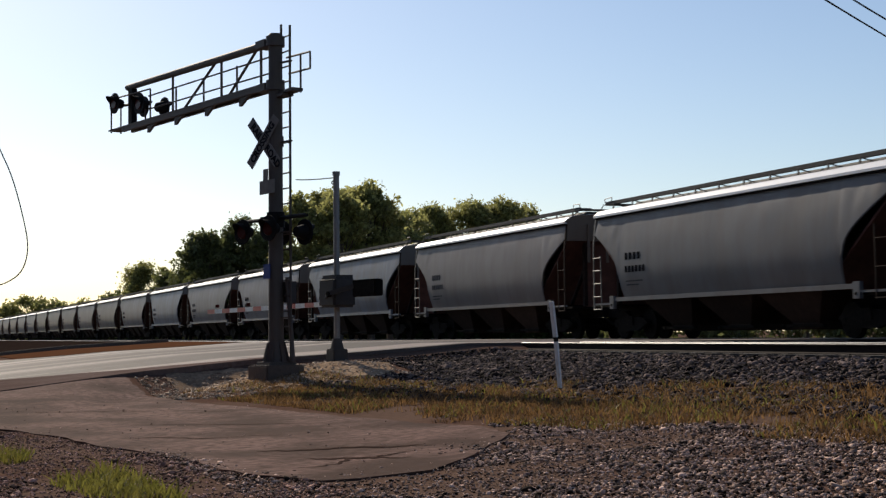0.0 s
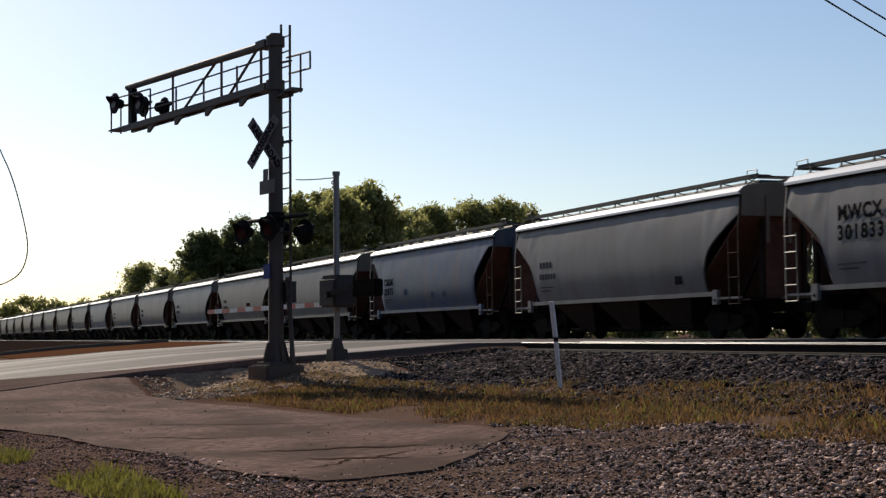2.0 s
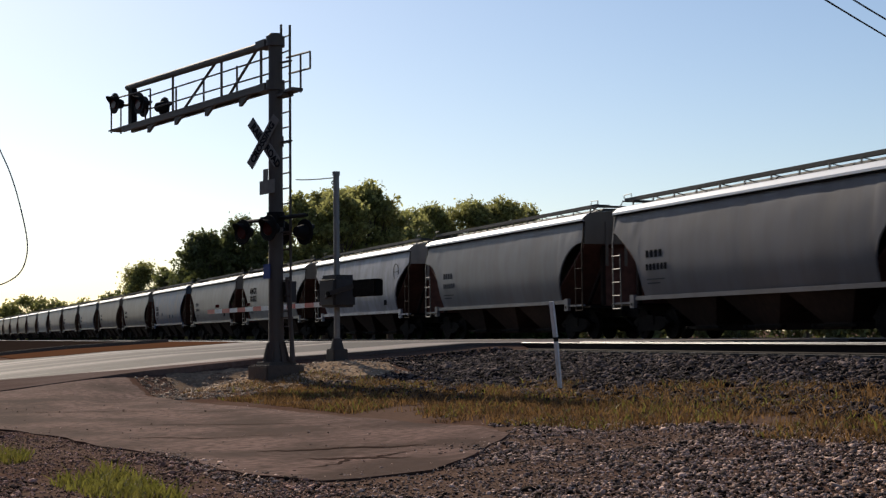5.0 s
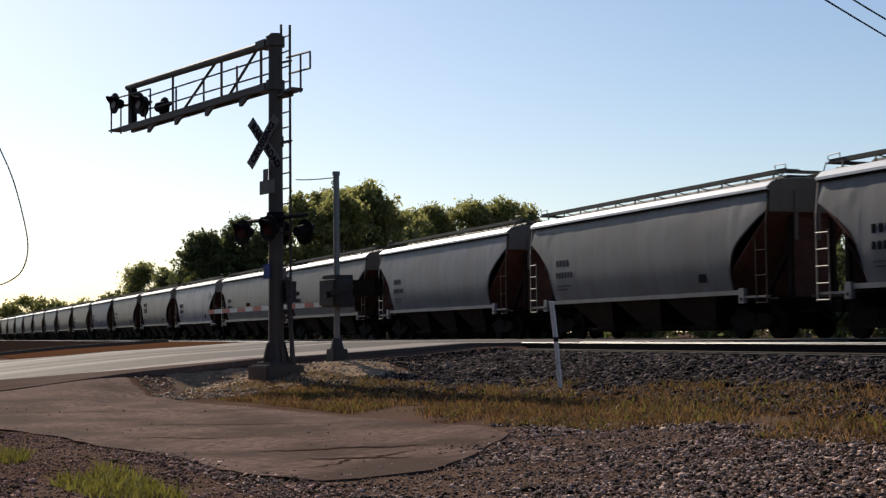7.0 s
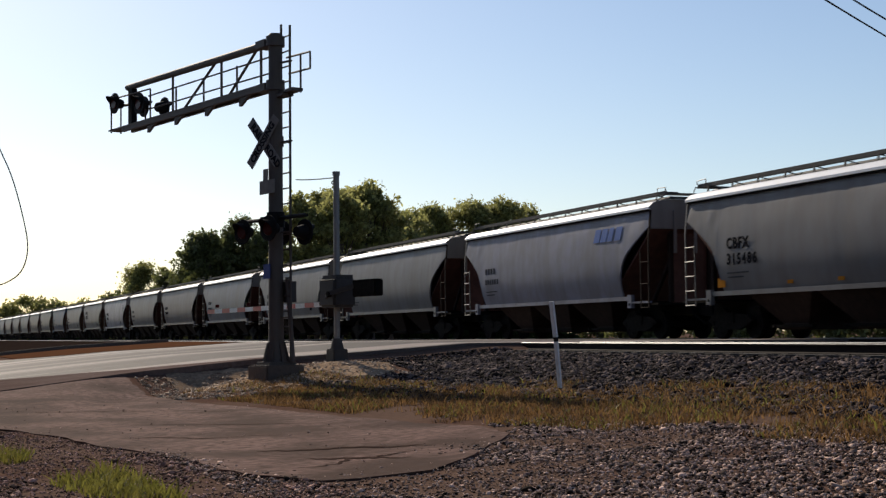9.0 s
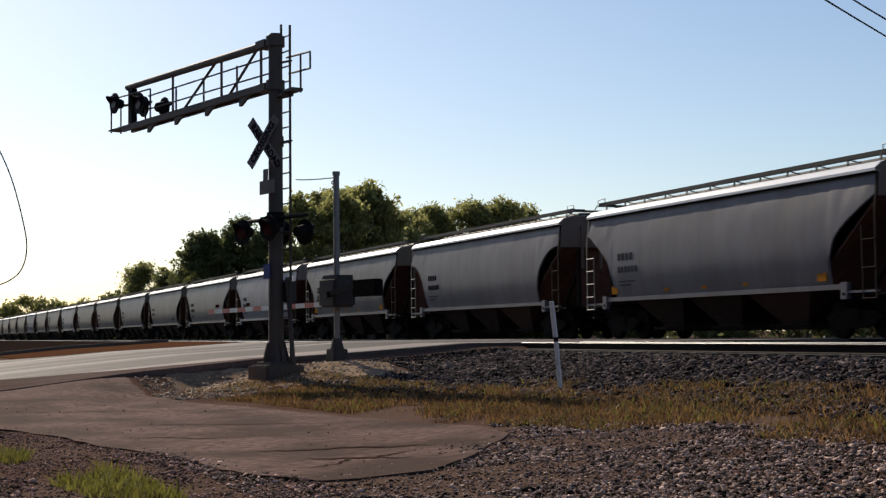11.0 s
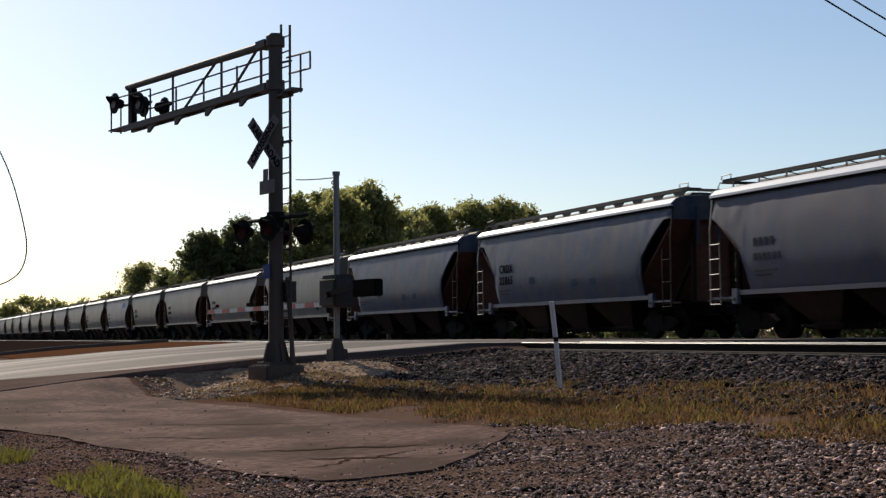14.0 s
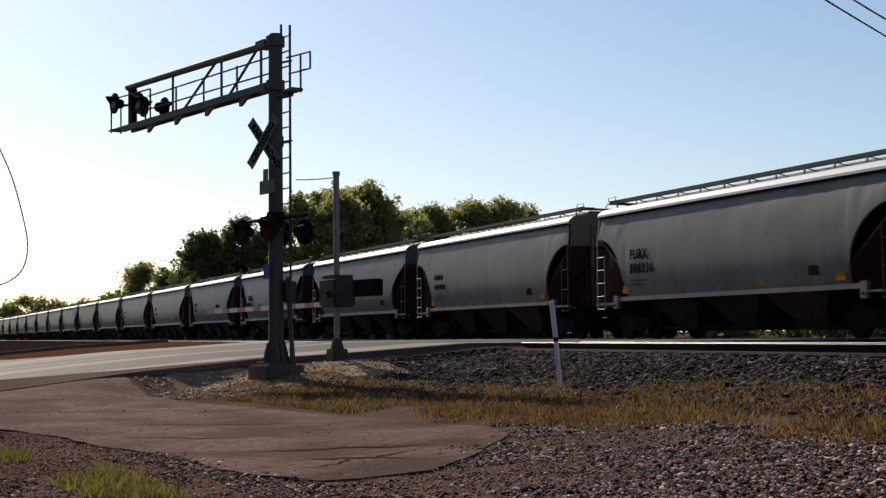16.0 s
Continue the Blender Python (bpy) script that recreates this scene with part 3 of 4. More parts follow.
box(bm, 5.73, -1.582, 3.1, 6.37, -1.575, 3.13)
part("logo", bm, FAINT, CARS[4], "round outline logo")

# ---- crossing signal mast with its cantilever ----
ARM_TURN = 12.6                                   # the arm stands square to the road, skewed to the tracks
MAST_BASE = pose(-28.5, 7.24, -0.34, 0, 0, 180 + ARM_TURN)    # local x along the arm, local y towards the oncoming drivers
mast = thing("cantilever_signal", MAST_BASE, "tall dark steel railroad crossing signal with truss arm", "crossing signal")
bm = bmesh.new()
rod(bm, (0, 0, 0.42), (0, 0, 6.56), 0.152, 0.135, n=24)
rod(bm, (0, 0, 6.56), (0, 0, 6.60), 0.15, 0.12, n=24)
part("pole", bm, MAST, mast)
bm = bmesh.new()
rod(bm, (0, 0, 0.0), (0, 0, 0.44), 0.23, 0.156, n=24)
box(bm, -0.29, -0.29, -0.03, 0.29, 0.29, 0.03)
part("base_flange", bm, MAST, mast, "flared foot on a square plate")
for k in range(8):
    a = k * math.pi / 4
    bm = bmesh.new()
    bar(bm, (0.26 * math.cos(a), 0.26 * math.sin(a), 0.02), (0.16 * math.cos(a), 0.16 * math.sin(a), 0.4), 0.02, 0.06)
    part("gusset", bm, MAST, mast)
bm = bmesh.new()
box(bm, -0.42, -0.42, -0.75, 0.42, 0.42, -0.03)
bmesh.ops.bevel(bm, geom=bm.edges[:], offset=0.03, segments=2, affect="EDGES")
part("foundation", bm, CONCRETE, mast, "stained concrete block")


def arm_z(s, low):
    return (5.55 + 0.012 * s) if low else (6.44 + 0.03 * s)


bm = bmesh.new()
rod(bm, (0.1, 0, arm_z(0, 0)), (8.0, 0, arm_z(8, 0)), 0.085, 0.075, n=14)
part("top_chord", bm, MAST, mast)
for side in (-0.12, 0.12):
    bm = bmesh.new()
    bar(bm, (0.05, side, arm_z(0, 1)), (8.0, side, arm_z(8, 1)), 0.07, 0.14)
    part("bottom_chord", bm, MAST, mast)
bm = bmesh.new()
bar(bm, (0.15, 0, arm_z(0, 1) + 0.05), (8.9, 0, arm_z(8.9, 1) + 0.05), 0.32, 0.035)
part("walkway", bm, MAST, mast, "grated steel walkway")
for a, b in (((7.9, 0, arm_z(7.9, 0)), (7.9, 0, arm_z(8, 1))), ((5.19, 0, arm_z(5.2, 0)), (5.19, 0, arm_z(5.2, 1))), ((2.55, 0, arm_z(2.5, 0)), (2.55, 0, arm_z(2.5, 1))),
             ((0.64, 0, arm_z(0.6, 0)), (0.64, 0, arm_z(0.6, 1))), ((2.75, 0, arm_z(2.7, 0)), (4.74, 0, arm_z(4.7, 1))), ((0.75, 0, arm_z(0.7, 0)), (2.32, 0, arm_z(2.3, 1)))):
    bm = bmesh.new()
    rod(bm, a, b, 0.03, n=8)
    part("truss_web", bm, MAST, mast)
for s in (4.77, 3.25, 1.57, 6.6):
    bm = bmesh.new()
    rod(bm, (s, 0.1, arm_z(s, 1)), (s, 0.1, 6.19), 0.022, n=6)
    part("handrail_post", bm, MAST, mast)
for z0, z1 in ((6.13, 6.24), (5.80, 5.93)):
    bm = bmesh.new()
    rod(bm, (0.1, 0.1, z0), (6.4, 0.1, z1), 0.018, n=6)
    part("handrail", bm, MAST, mast)
for s in (6.41, 4.80, 3.13, 1.41):
    bm = bmesh.new()
    prism(bm, [(s - 0.5, arm_z(s, 1) - 0.05), (s + 0.03, arm_z(s, 1) - 0.05), (s + 0.03, arm_z(s, 1) - 0.25), (s - 0.04, arm_z(s, 1) - 0.25)], 0.06, 0.12)
    part("bracket", bm, MAST, mast)
for z in (arm_z(0, 0), arm_z(0, 1)):
    bm = bmesh.new()
    rod(bm, (0, 0, z - 0.1), (0, 0, z + 0.1), 0.19, n=20)
    box(bm, 0.1, -0.2, z - 0.09, 0.5, 0.2, z + 0.06)
    part("clamp", bm, MAST, mast)
# cage at the arm's end
bm = bmesh.new()
for a, b in (((8.85, 0.1, 5.65), (8.85, 0.1, 6.5)), ((8.85, -0.15, 5.65), (8.85, -0.15, 6.5)), ((8.85, 0.1, 6.5), (8.85, -0.15, 6.5)), ((8.85, 0.1, 6.5), (6.3, 0.1, 6.4)), ((6.3, 0.1, 6.4), (6.3, 0.1, 5.66))):
    rod(bm, a, b, 0.02, n=6)
part("end_rail", bm, MAST, mast)
# ladder behind the pole
bm = bmesh.new()
for s, top in ((-0.02, 6.8), (-0.4, 6.72)):
    bar(bm, (s, -0.12, 0.02), (s, -0.12, top), 0.05, 0.03)
for k in range(21):
    rod(bm, (-0.02, -0.12, 0.42 + k * 0.305), (-0.4, -0.12, 0.42 + k * 0.305), 0.016, n=6)
for z in (0.9, 2.6, 4.4, 6.0):
    bar(bm, (-0.1, -0.06, z), (-0.45, -0.12, z), 0.06, 0.03)
part("ladder", bm, MAST, mast, "narrow steel ladder")
bm = bmesh.new()
for a, b in (((-0.1, -0.2, 6.12), (-1.1, -0.2, 6.08)), ((-1.1, -0.2, 6.08), (-1.1, -0.2, 5.75)), ((-1.1, -0.2, 5.75), (-0.2, -0.2, 5.78)), ((-0.7, -0.2, 6.1), (-0.7, -0.2, 5.33))):
    rod(bm, a, b, 0.02, n=6)
part("platform_rail", bm, MAST, mast)
bm = bmesh.new()
box(bm, -0.72, -0.24, 5.36, -0.1, 0.0, 5.42)
box(bm, -0.4, -0.2, 5.3, -0.12, 0.05, 5.36)
part("platform", bm, MAST, mast)


def lamp_head(parent, s, z, facing):
    """A round black background with a hooded red lens; facing is +1 towards the near drivers."""
    y = 0.3 * facing
    bm = bmesh.new()
    rod(bm, (s, y, z), (s, y + 0.025 * facing, z), 0.255, n=28)
    head = part("signal_head", bm, BLACK, parent, "round black signal background")
    head.matrix_basis = Matrix.Translation((s, 0, 0)) @ Matrix.Rotation(radians(5 if s > 2 else 12), 4, "Z") @ Matrix.Translation((-s, 0, 0))
    bm = bmesh.new()
    rod(bm, (s, y - 0.2 * facing, z), (s, y, z), 0.10, 0.16, n=16)
    part("housing", bm, BLACK, head)
    bm = bmesh.new()
    rod(bm, (s, y + 0.026 * facing, z), (s, y + 0.05 * facing, z), 0.15, 0.13, n=24)
    part("lens", bm, LENS, head, "unlit red lens")
    bm = bmesh.new()
    ring = []
    for k in range(15):
        a = math.pi * (-0.12 + 1.24 * k / 14)
        ring.append([bm.verts.new((s + r * math.cos(a), y + d * facing, z + r * math.sin(a))) for r, d in ((0.165, 0.02), (0.165, 0.06 + 0.17 * max(0, math.sin(a))), (0.158, 0.06 + 0.17 * max(0, math.sin(a))), (0.158, 0.02))])
    for p, q in zip(ring, ring[1:]):
        for i in range(4):
            bm.faces.new((p[i], p[(i + 1) % 4], q[(i + 1) % 4], q[i]))
    part("hood", bm, BLACK, head)


for s, z, f in ((8.1, 6.28, 1), (6.5, 6.06, 1), (7.7, 6.2, -1), (6.42, 6.0, -1), (0.95, 2.66, 1), (-0.22, 2.66, 1), (0.25, 2.62, -1), (-0.7, 2.58, -1)):
    lamp_head(mast, s, z, f)
bm = bmesh.new()
rod(bm, (1.3, 0, 2.9), (-1.3, 0, 2.86), 0.04, n=8)
rod(bm, (0, 0, 2.7), (0, 0, 3.0), 0.18, n=16)
box(bm, -0.1, 0.05, 2.55, 0.1, 0.3, 2.9)
part("lamp_crossarm", bm, BLACK, mast)
bm = bmesh.new()
box(bm, 7.56, -0.07, 5.62, 7.72, 0.07, 6.6)
part("junction_box", bm, BLACK, mast, "black junction box")
bm = bmesh.new()
rod(bm, (6.7, 0, 6.14), (8.5, 0, 6.3), 0.035, n=8)
part("lamp_crossarm", bm, BLACK, mast)
bm = bmesh.new()
rod(bm, (-0.22, -0.14, 1.7), (-0.42, -0.16, 0.02), 0.045, n=10)
part("conduit", bm, MAST, mast, "dark cable conduit")
# crossbuck
for lean, words, y in ((48, "CROSSING", 0.216), (-48, "RAIL    ROAD", 0.20)):
    blade = Matrix.Translation((0.13, y, 4.42)) @ Matrix.Rotation(radians(14), 4, "Z") @ Matrix.Rotation(radians(lean), 4, "Y")
    bm = bmesh.new()
    box(bm, -0.61, -0.006, -0.115, 0.61, 0.006, 0.115, blade)
    b = part("crossbuck_blade", bm, SIGN_BACKLIT, mast, "weathered white crossbuck blade, backlit shade in its colour, with black letters")
    text_part("lettering", words, 0.145, blade @ Matrix.Translation((0.5, 0.009, -0.07)) @ Matrix.Rotation(radians(180), 4, "Z") @ ON_SIDE, INK, b)
bm = bmesh.new()
rod(bm, (0, 0, 4.32), (0, 0, 4.52), 0.165, n=20)
box(bm, -0.05, 0.1, 4.37, 0.27, 0.195, 4.47)
part("sign_bracket", bm, MAST, mast)
bm = bmesh.new()
box(bm, -0.3, 0.17, 3.37, 0.34, 0.19, 3.64)
part("track_count_plate", bm, SIGN_BACKLIT, mast, "small white plate")
bm = bmesh.new()
box(bm, 0.0, 0.165, 3.645, 0.2, 0.18, 3.87)
part("track_count_plate", bm, SIGN_BACKLIT, mast)
bm = bmesh.new()
box(bm, -0.08, 0.165, 1.68, 0.2, 0.18, 1.97)
part("notice_plate", bm, BLUE, mast, "small blue notice")
bm = bmesh.new()
box(bm, -0.3, -0.3, 1.2, -0.05, -0.14, 1.62)
part("control_box", bm, GATE_GREY, mast)

# ---- crossing gate ----
gate = thing("crossing_gate", pose(-29.38, 8.76, -0.2, 0, 0, 180 + ARM_TURN), "lowered crossing gate with red and white arm", "crossing gate")
bm = bmesh.new()
box(bm, -0.17, -0.17, -0.45, 0.17, 0.17, 0.12)
bmesh.ops.bevel(bm, geom=bm.edges[:], offset=0.02, segments=2, affect="EDGES")
rod(bm, (0, 0, 0.11), (0, 0, 0.34), 0.15, 0.09, n=16)
part("foundation", bm, GATE_GREY, gate, "grey box foot")
bm = bmesh.new()
rod(bm, (0, 0, 0.3), (0, 0, 3.78), 0.064, n=16)
rod(bm, (0, 0, 3.74), (0, 0, 3.82), 0.08, n=16)
part("pole", bm, GALV, gate, "galvanized pole")
bm = bmesh.new()
box(bm, -0.36, -0.26, 0.98, 0.32, 0.26, 1.6)
bmesh.ops.bevel(bm, geom=bm.edges[:], offset=0.05, segments=3, affect="EDGES")
box(bm, -0.32, -0.2, 1.6, 0.24, 0.2, 1.65)
mech = part("mechanism", bm, GATE_GREY, gate, "grey gate motor box")
bm = bmesh.new()
rod(bm, (-0.2, -0.34, 1.25), (-0.2, 0.34, 1.25), 0.06, n=12)
part("shaft", bm, DARK, mech)
for y in (-0.31, 0.31):
    bm = bmesh.new()
    bar(bm, (0.62, y * 0.2, 1.06), (-0.2, y, 1.25), 0.04, 0.06)
    part("support_arm", bm, GATE_GREY, gate)
bm = bmesh.new()
bar(bm, (-0.2, 0.3, 1.26), (-0.9, 0.1, 1.4), 0.05, 0.09)
part("counterweight_arm", bm, GATE_GREY, gate)
bm = bmesh.new()
box(bm, -1.75, -0.08, 1.18, -0.85, 0.12, 1.52)
bmesh.ops.bevel(bm, geom=bm.edges[:], offset=0.02, segments=2, affect="EDGES")
part("counterweight", bm, DARK, gate, "dark counterweight plate")
for k in range(14):
    a, b = 0.55 + k * 0.42, 0.55 + (k + 1) * 0.42
    bm = bmesh.new()
    bar(bm, (a, 0.0, 1.06 - 0.004 * k), (b, 0.0, 1.06 - 0.004 * (k + 1)), 0.04, 0.10)
    part("arm_stripe", bm, RED if k % 2 else WHITE, gate, "red stripe" if k % 2 else "white stripe")
for s in (2.6, 4.2, 5.9):
    bm = bmesh.new()
    rod(bm, (s, 0, 1.1), (s, 0, 1.17), 0.05, n=10)
    part("arm_lamp", bm, LENS, gate, "small red arm lamp")
bm = bmesh.new()
last = None
for k in range(9):
    s = k / 8
    p = Vector((0.05 + 1.75 * s, 0, 3.70 + 0.20 * s - 0.08 * math.sin(s * 1.57)))
    if last:
        rod(bm, last, p, 0.012, n=6)
    last = p
rod(bm, (0.06, 0, 3.68), (0.2, 0, 3.6), 0.012, n=6)
rod(bm, (0.2, 0, 3.6), (0.1, 0, 3.55), 0.012, n=6)
part("whip_wire", bm, DARK, gate)

# ---- white marker post ----
post = thing("marker_post", pose(-19.45, 9.2, -0.66), "white leaning marker post with a dark band", "marker post")
TOP = Vector((0.02, -0.16, 1.32))
bm = bmesh.new()
bar(bm, (0, 0, -0.3), TOP * 0.56, 0.085, 0.03)
part("post", bm, WHITE, post)
bm = bmesh.new()
bar(bm, TOP * 0.56, TOP * 0.61, 0.07, 0.034)
part("band", bm, BLACK, post)
bm = bmesh.new()
bar(bm, TOP * 0.61, TOP, 0.095, 0.03)
part("post_top", bm, WHITE, post)


# ---- road, driveway and verges ----
def strip(name, us, edges, height, mat, label, category, across=14, along="x", depth=0.25):
    """A paved slab lofted between two edges; u runs along it. Its rim hangs down by depth."""
    bm = bmesh.new()
    rows = []
    for u in us:
        a, b = edges(u)
        line = []
        for k in range(across + 1):
            v = a + (b - a) * k / across
            x, y = (u, v) if along == "x" else (v, u)
            line.append(bm.verts.new((x, y, height(x, y))))
        rows.append(line)
    for p, q in zip(rows, rows[1:]):
        for k in range(across):
            bm.faces.new((p[k], p[k + 1], q[k + 1], q[k]))
    rim = [e for e in bm.edges if e.is_boundary]
    ext = bmesh.ops.extrude_edge_only(bm, edges=rim)
    for v in ext["geom"]:
        if isinstance(v, bmesh.types.BMVert):
            v.co.z -= depth
    ob = part(name, bm, mat)
    return tagged(ob, label, category, kind="structure")


def wob(v, k, amount=0.12):
    return amount * noise.noise((v * 0.8, k, 0)) + amount * 0.5 * noise.noise((v * 3.1, k, 7))


def far_edge(y):
    return ramp(y, [(-30, -75.0), (0, -62.0), (4, -57.0), (6, -54.3), (9, -53.5), (60, -53.5)])


strip("road", steps([(-30, 1.5), (0, 0.4), (14, 1.0), (70, 1)]), lambda y: (road_edge(y) + wob(y, 3, 0.06), far_edge(y)),
      lambda x, y: ramp(y, ROAD_ROWS) + 0.02, ROADTOP, "sun-bleached asphalt road rising to the crossing", "road", across=24, along="y")
CRACK = material("crack_filled_with_dirt", (0.06, 0.04, 0.033), 0.95, grain=0.5, size=20, other=(0.05, 0.034, 0.027), specular=0.0)


def driveway_top(x, y):
    return max(land(x, y), ramp(y, GROUND_ROWS)) + 0.015 + 0.012 * noise.noise((x * 0.7, y * 0.7, 3))


def crack(parent, a, b, wide, seed):
    """A wandering dirt-filled crack from a to b, widest in its middle."""
    bm = bmesh.new()
    across = Vector((b[1] - a[1], a[0] - b[0])).normalized()
    last = None
    for k in range(41):
        u = k / 40
        off = 0.28 * noise.noise((u * 3.0, seed, 0)) + 0.10 * noise.noise((u * 14.0, seed, 5))
        w = wide * (0.15 + math.sin(math.pi * u)) * (0.6 + 0.8 * abs(noise.noise((u * 11.0, seed, 9))))
        row = []
        for side in (-0.5, 0.5):
            x, y = a[0] + (b[0] - a[0]) * u + across.x * (off + side * w), a[1] + (b[1] - a[1]) * u + across.y * (off + side * w)
            row.append(bm.verts.new((x, y, driveway_top(x, y) + 0.005)))
        if last:
            bm.faces.new((last[0], last[1], row[1], row[0]))
        last = row
    part("crack", bm, CRACK, parent)


DUSTY = material("dusty_brown_asphalt", (0.165, 0.125, 0.112), 0.95, grain=0.7, size=12, other=(0.1, 0.07, 0.06), bump=0.5, stain=0.6, stain_size=0.6, stain_colour=(0.09, 0.06, 0.05), specular=0.0)
strip("road_shoulder", steps([(-8, 0.5), (8, 1)]), lambda y: (road_edge(y) + 0.05 + wob(y, 3, 0.06), road_edge(y) - ramp(y, [(-8, 11), (0, 8), (2.5, 6.0), (5, 1.8), (8, 0.8)]) + wob(y, 31, 0.3)),
      lambda x, y: ramp(y, ROAD_ROWS) + 0.026, DUSTY, "dusty brown asphalt shoulder of the road", "road", across=12, along="y", depth=0.2)
LOW = [(-34, 0.9), (-20.8, 1.45), (-18.5, 1.95), (-16.5, 2.22), (-14.9, 2.67), (-12.9, 2.83), (-12.2, 2.96), (-11.5, 3.3)]
HIGH = [(-34, 4.0), (-30.6, 4.6), (-27, 4.8), (-24.7, 4.95), (-22.8, 5.34), (-20.3, 5.66), (-17.6, 6.01), (-15.7, 6.38), (-14.5, 6.2), (-13.1, 5.33), (-11.8, 4.43), (-11.45, 3.5)]
driveway = strip("driveway", steps([(-33, 0.25), (-11.5, 1)]), lambda x: (ramp(x, LOW) + wob(x, 1), ramp(x, HIGH) + wob(x, 2)),
                 driveway_top, ASPHALT, "worn grey asphalt driveway with broken edges", "driveway")
for a, b, wide, seed in (((-14.6, 3.5), (-14.0, 5.2), 0.16, 3), ((-13.4, 3.6), (-13.0, 4.6), 0.14, 8), ((-17.5, 2.6), (-16.4, 4.3), 0.07, 14), ((-20.5, 2.6), (-17.8, 5.4), 0.06, 21), ((-24.5, 2.0), (-23.0, 4.4), 0.09, 27),
                         ((-13.6, 4.9), (-12.6, 3.4), 0.07, 33)):
    crack(driveway, a, b, wide, seed)
VERGE = material("dry_red_verge", (0.115, 0.05, 0.026), 0.95, grain=0.6, size=3, other=(0.07, 0.03, 0.016), bump=0.6, stain=0.5, stain_size=0.3, stain_colour=(0.1, 0.05, 0.025), specular=0.0)
strip("verge", steps([(4.5, 0.5), (12.2, 1)]), lambda y: (-66.9, far_edge(y) - 0.3), lambda x, y: land(x, y) + 0.03, VERGE,
      "dry reddish verge beyond the road", "ground", across=20, along="y", depth=0.1)

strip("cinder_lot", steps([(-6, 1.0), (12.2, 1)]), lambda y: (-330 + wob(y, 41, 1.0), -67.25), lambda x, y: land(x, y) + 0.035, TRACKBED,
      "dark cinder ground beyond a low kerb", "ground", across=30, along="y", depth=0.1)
bm = bmesh.new()
for k in range(12):
    y0 = -6 + k * 1.5
    bar(bm, (-67.1, y0, land(-67, y0) + 0.05), (-67.1, y0 + 1.49, land(-67, y0 + 1.49) + 0.05), 0.24, 0.26)
tagged(part("kerb", bm, CONCRETE), "low weathered concrete kerb beyond the road", "kerb", kind="structure")

MOUND_TOP = [(-31.0, 6.6), (-30.2, 9.0), (-29.0, 9.7), (-27.4, 9.3), (-26.4, 8.2)]
MOUND_LOW = [(-31.0, 5.6), (-30.0, 5.5), (-28.6, 5.7), (-27.4, 6.4), (-26.4, 7.8)]
strip("dirt_mound", steps([(-30.9, 0.15), (-26.4, 1)]), lambda x: (ramp(x, MOUND_LOW) + wob(x, 21, 0.3), ramp(x, MOUND_TOP) + wob(x, 22, 0.3)),
      lambda x, y: rough_land(x, y) + 0.015 + 0.03 * noise.noise((x * 2.2, y * 2.2, 9)), SOIL, "pale sandy dirt round the signal foundations", "ground", across=24, depth=0.1)

# ---- loose stone, grass ----
ICO = bmesh.new()
bmesh.ops.create_icosphere(ICO, subdivisions=1, radius=1.0)
ICO_V = np.array([v.co[:] for v in ICO.verts])
ICO_F = np.array([[v.index for v in f.verts] for f in ICO.faces])
ICO.free()
rng = np.random.default_rng(5)


def bulk_mesh(name, verts, tris, mat, label, category):
    me = bpy.data.meshes.new(name)
    me.vertices.add(len(verts))
    me.vertices.foreach_set("co", verts.astype(np.float32).ravel())
    me.loops.add(len(tris) * 3)
    me.loops.foreach_set("vertex_index", tris.astype(np.int32).ravel())
    me.polygons.add(len(tris))
    me.polygons.foreach_set("loop_start", np.arange(0, len(tris) * 3, 3, dtype=np.int32))
    me.update(calc_edges=True)
    me.materials.append(mat)
    return tagged(new(name, me), label, category, kind="stuff")


def stones(name, spots, size, mat, label, lift=0.0):
    """Broken stones at the spots (x, y), flattened and turned at random."""
    n = len(spots)
    z = np.array([rough_land(x, y) for x, y in spots]) + lift
    s = size * rng.lognormal(0, 0.35, (n, 1, 1)) * rng.uniform(0.6, 1.25, (n, 1, 3))
    s[:, :, 2] *= 0.6
    v = ICO_V[None] * s * rng.uniform(0.55, 1.3, (n, len(ICO_V), 1))
    a, t = rng.uniform(0, 6.28, n), rng.uniform(-0.6, 0.6, n)
    ca, sa, ct, st = np.cos(a)[:, None], np.sin(a)[:, None], np.cos(t)[:, None], np.sin(t)[:, None]
    x, y, h = v[..., 0], v[..., 1], v[..., 2]
    y, h = y * ct - h * st, y * st + h * ct
    x, y = x * ca - y * sa, x * sa + y * ca
    v = np.stack([x + spots[:, :1], y + spots[:, 1:], h + (z + size * rng.uniform(-0.2, 0.9, n))[:, None]], -1).reshape(-1, 3)
    f = (ICO_F[None] + (np.arange(n) * len(ICO_V))[:, None, None]).reshape(-1, 3)
    return bulk_mesh(name, v, f, mat, label, "gravel")


def scatter(x0, x1, y0, y1, per, keep):
    n = int((x1 - x0) * (y1 - y0) * per)
    p = np.stack([rng.uniform(x0, x1, n), rng.uniform(y0, y1, n)], -1)
    return p[[bool(keep(x, y)) for x, y in p]]


def grass_low(x):
    return ramp(x, [(-27, 5.5), (-26.3, 5.75), (-20.7, 6.2), (-17.4, 6.3), (-15.8, 6.8), (-14.3, 7.15), (-12.3, 7.65), (-10.5, 8.0), (-6, 8.6)])


def grass_high(x):
    return ramp(x, [(-29.5, 6.8), (-27.2, 8.1), (-22, 9.3), (-17.3, 10.3), (-13.9, 10.6), (-6, 10.8)])


def on_drive(x, y):
    return -33 < x < -11.5 and ramp(x, LOW) + wob(x, 1) < y < ramp(x, HIGH) + wob(x, 2)


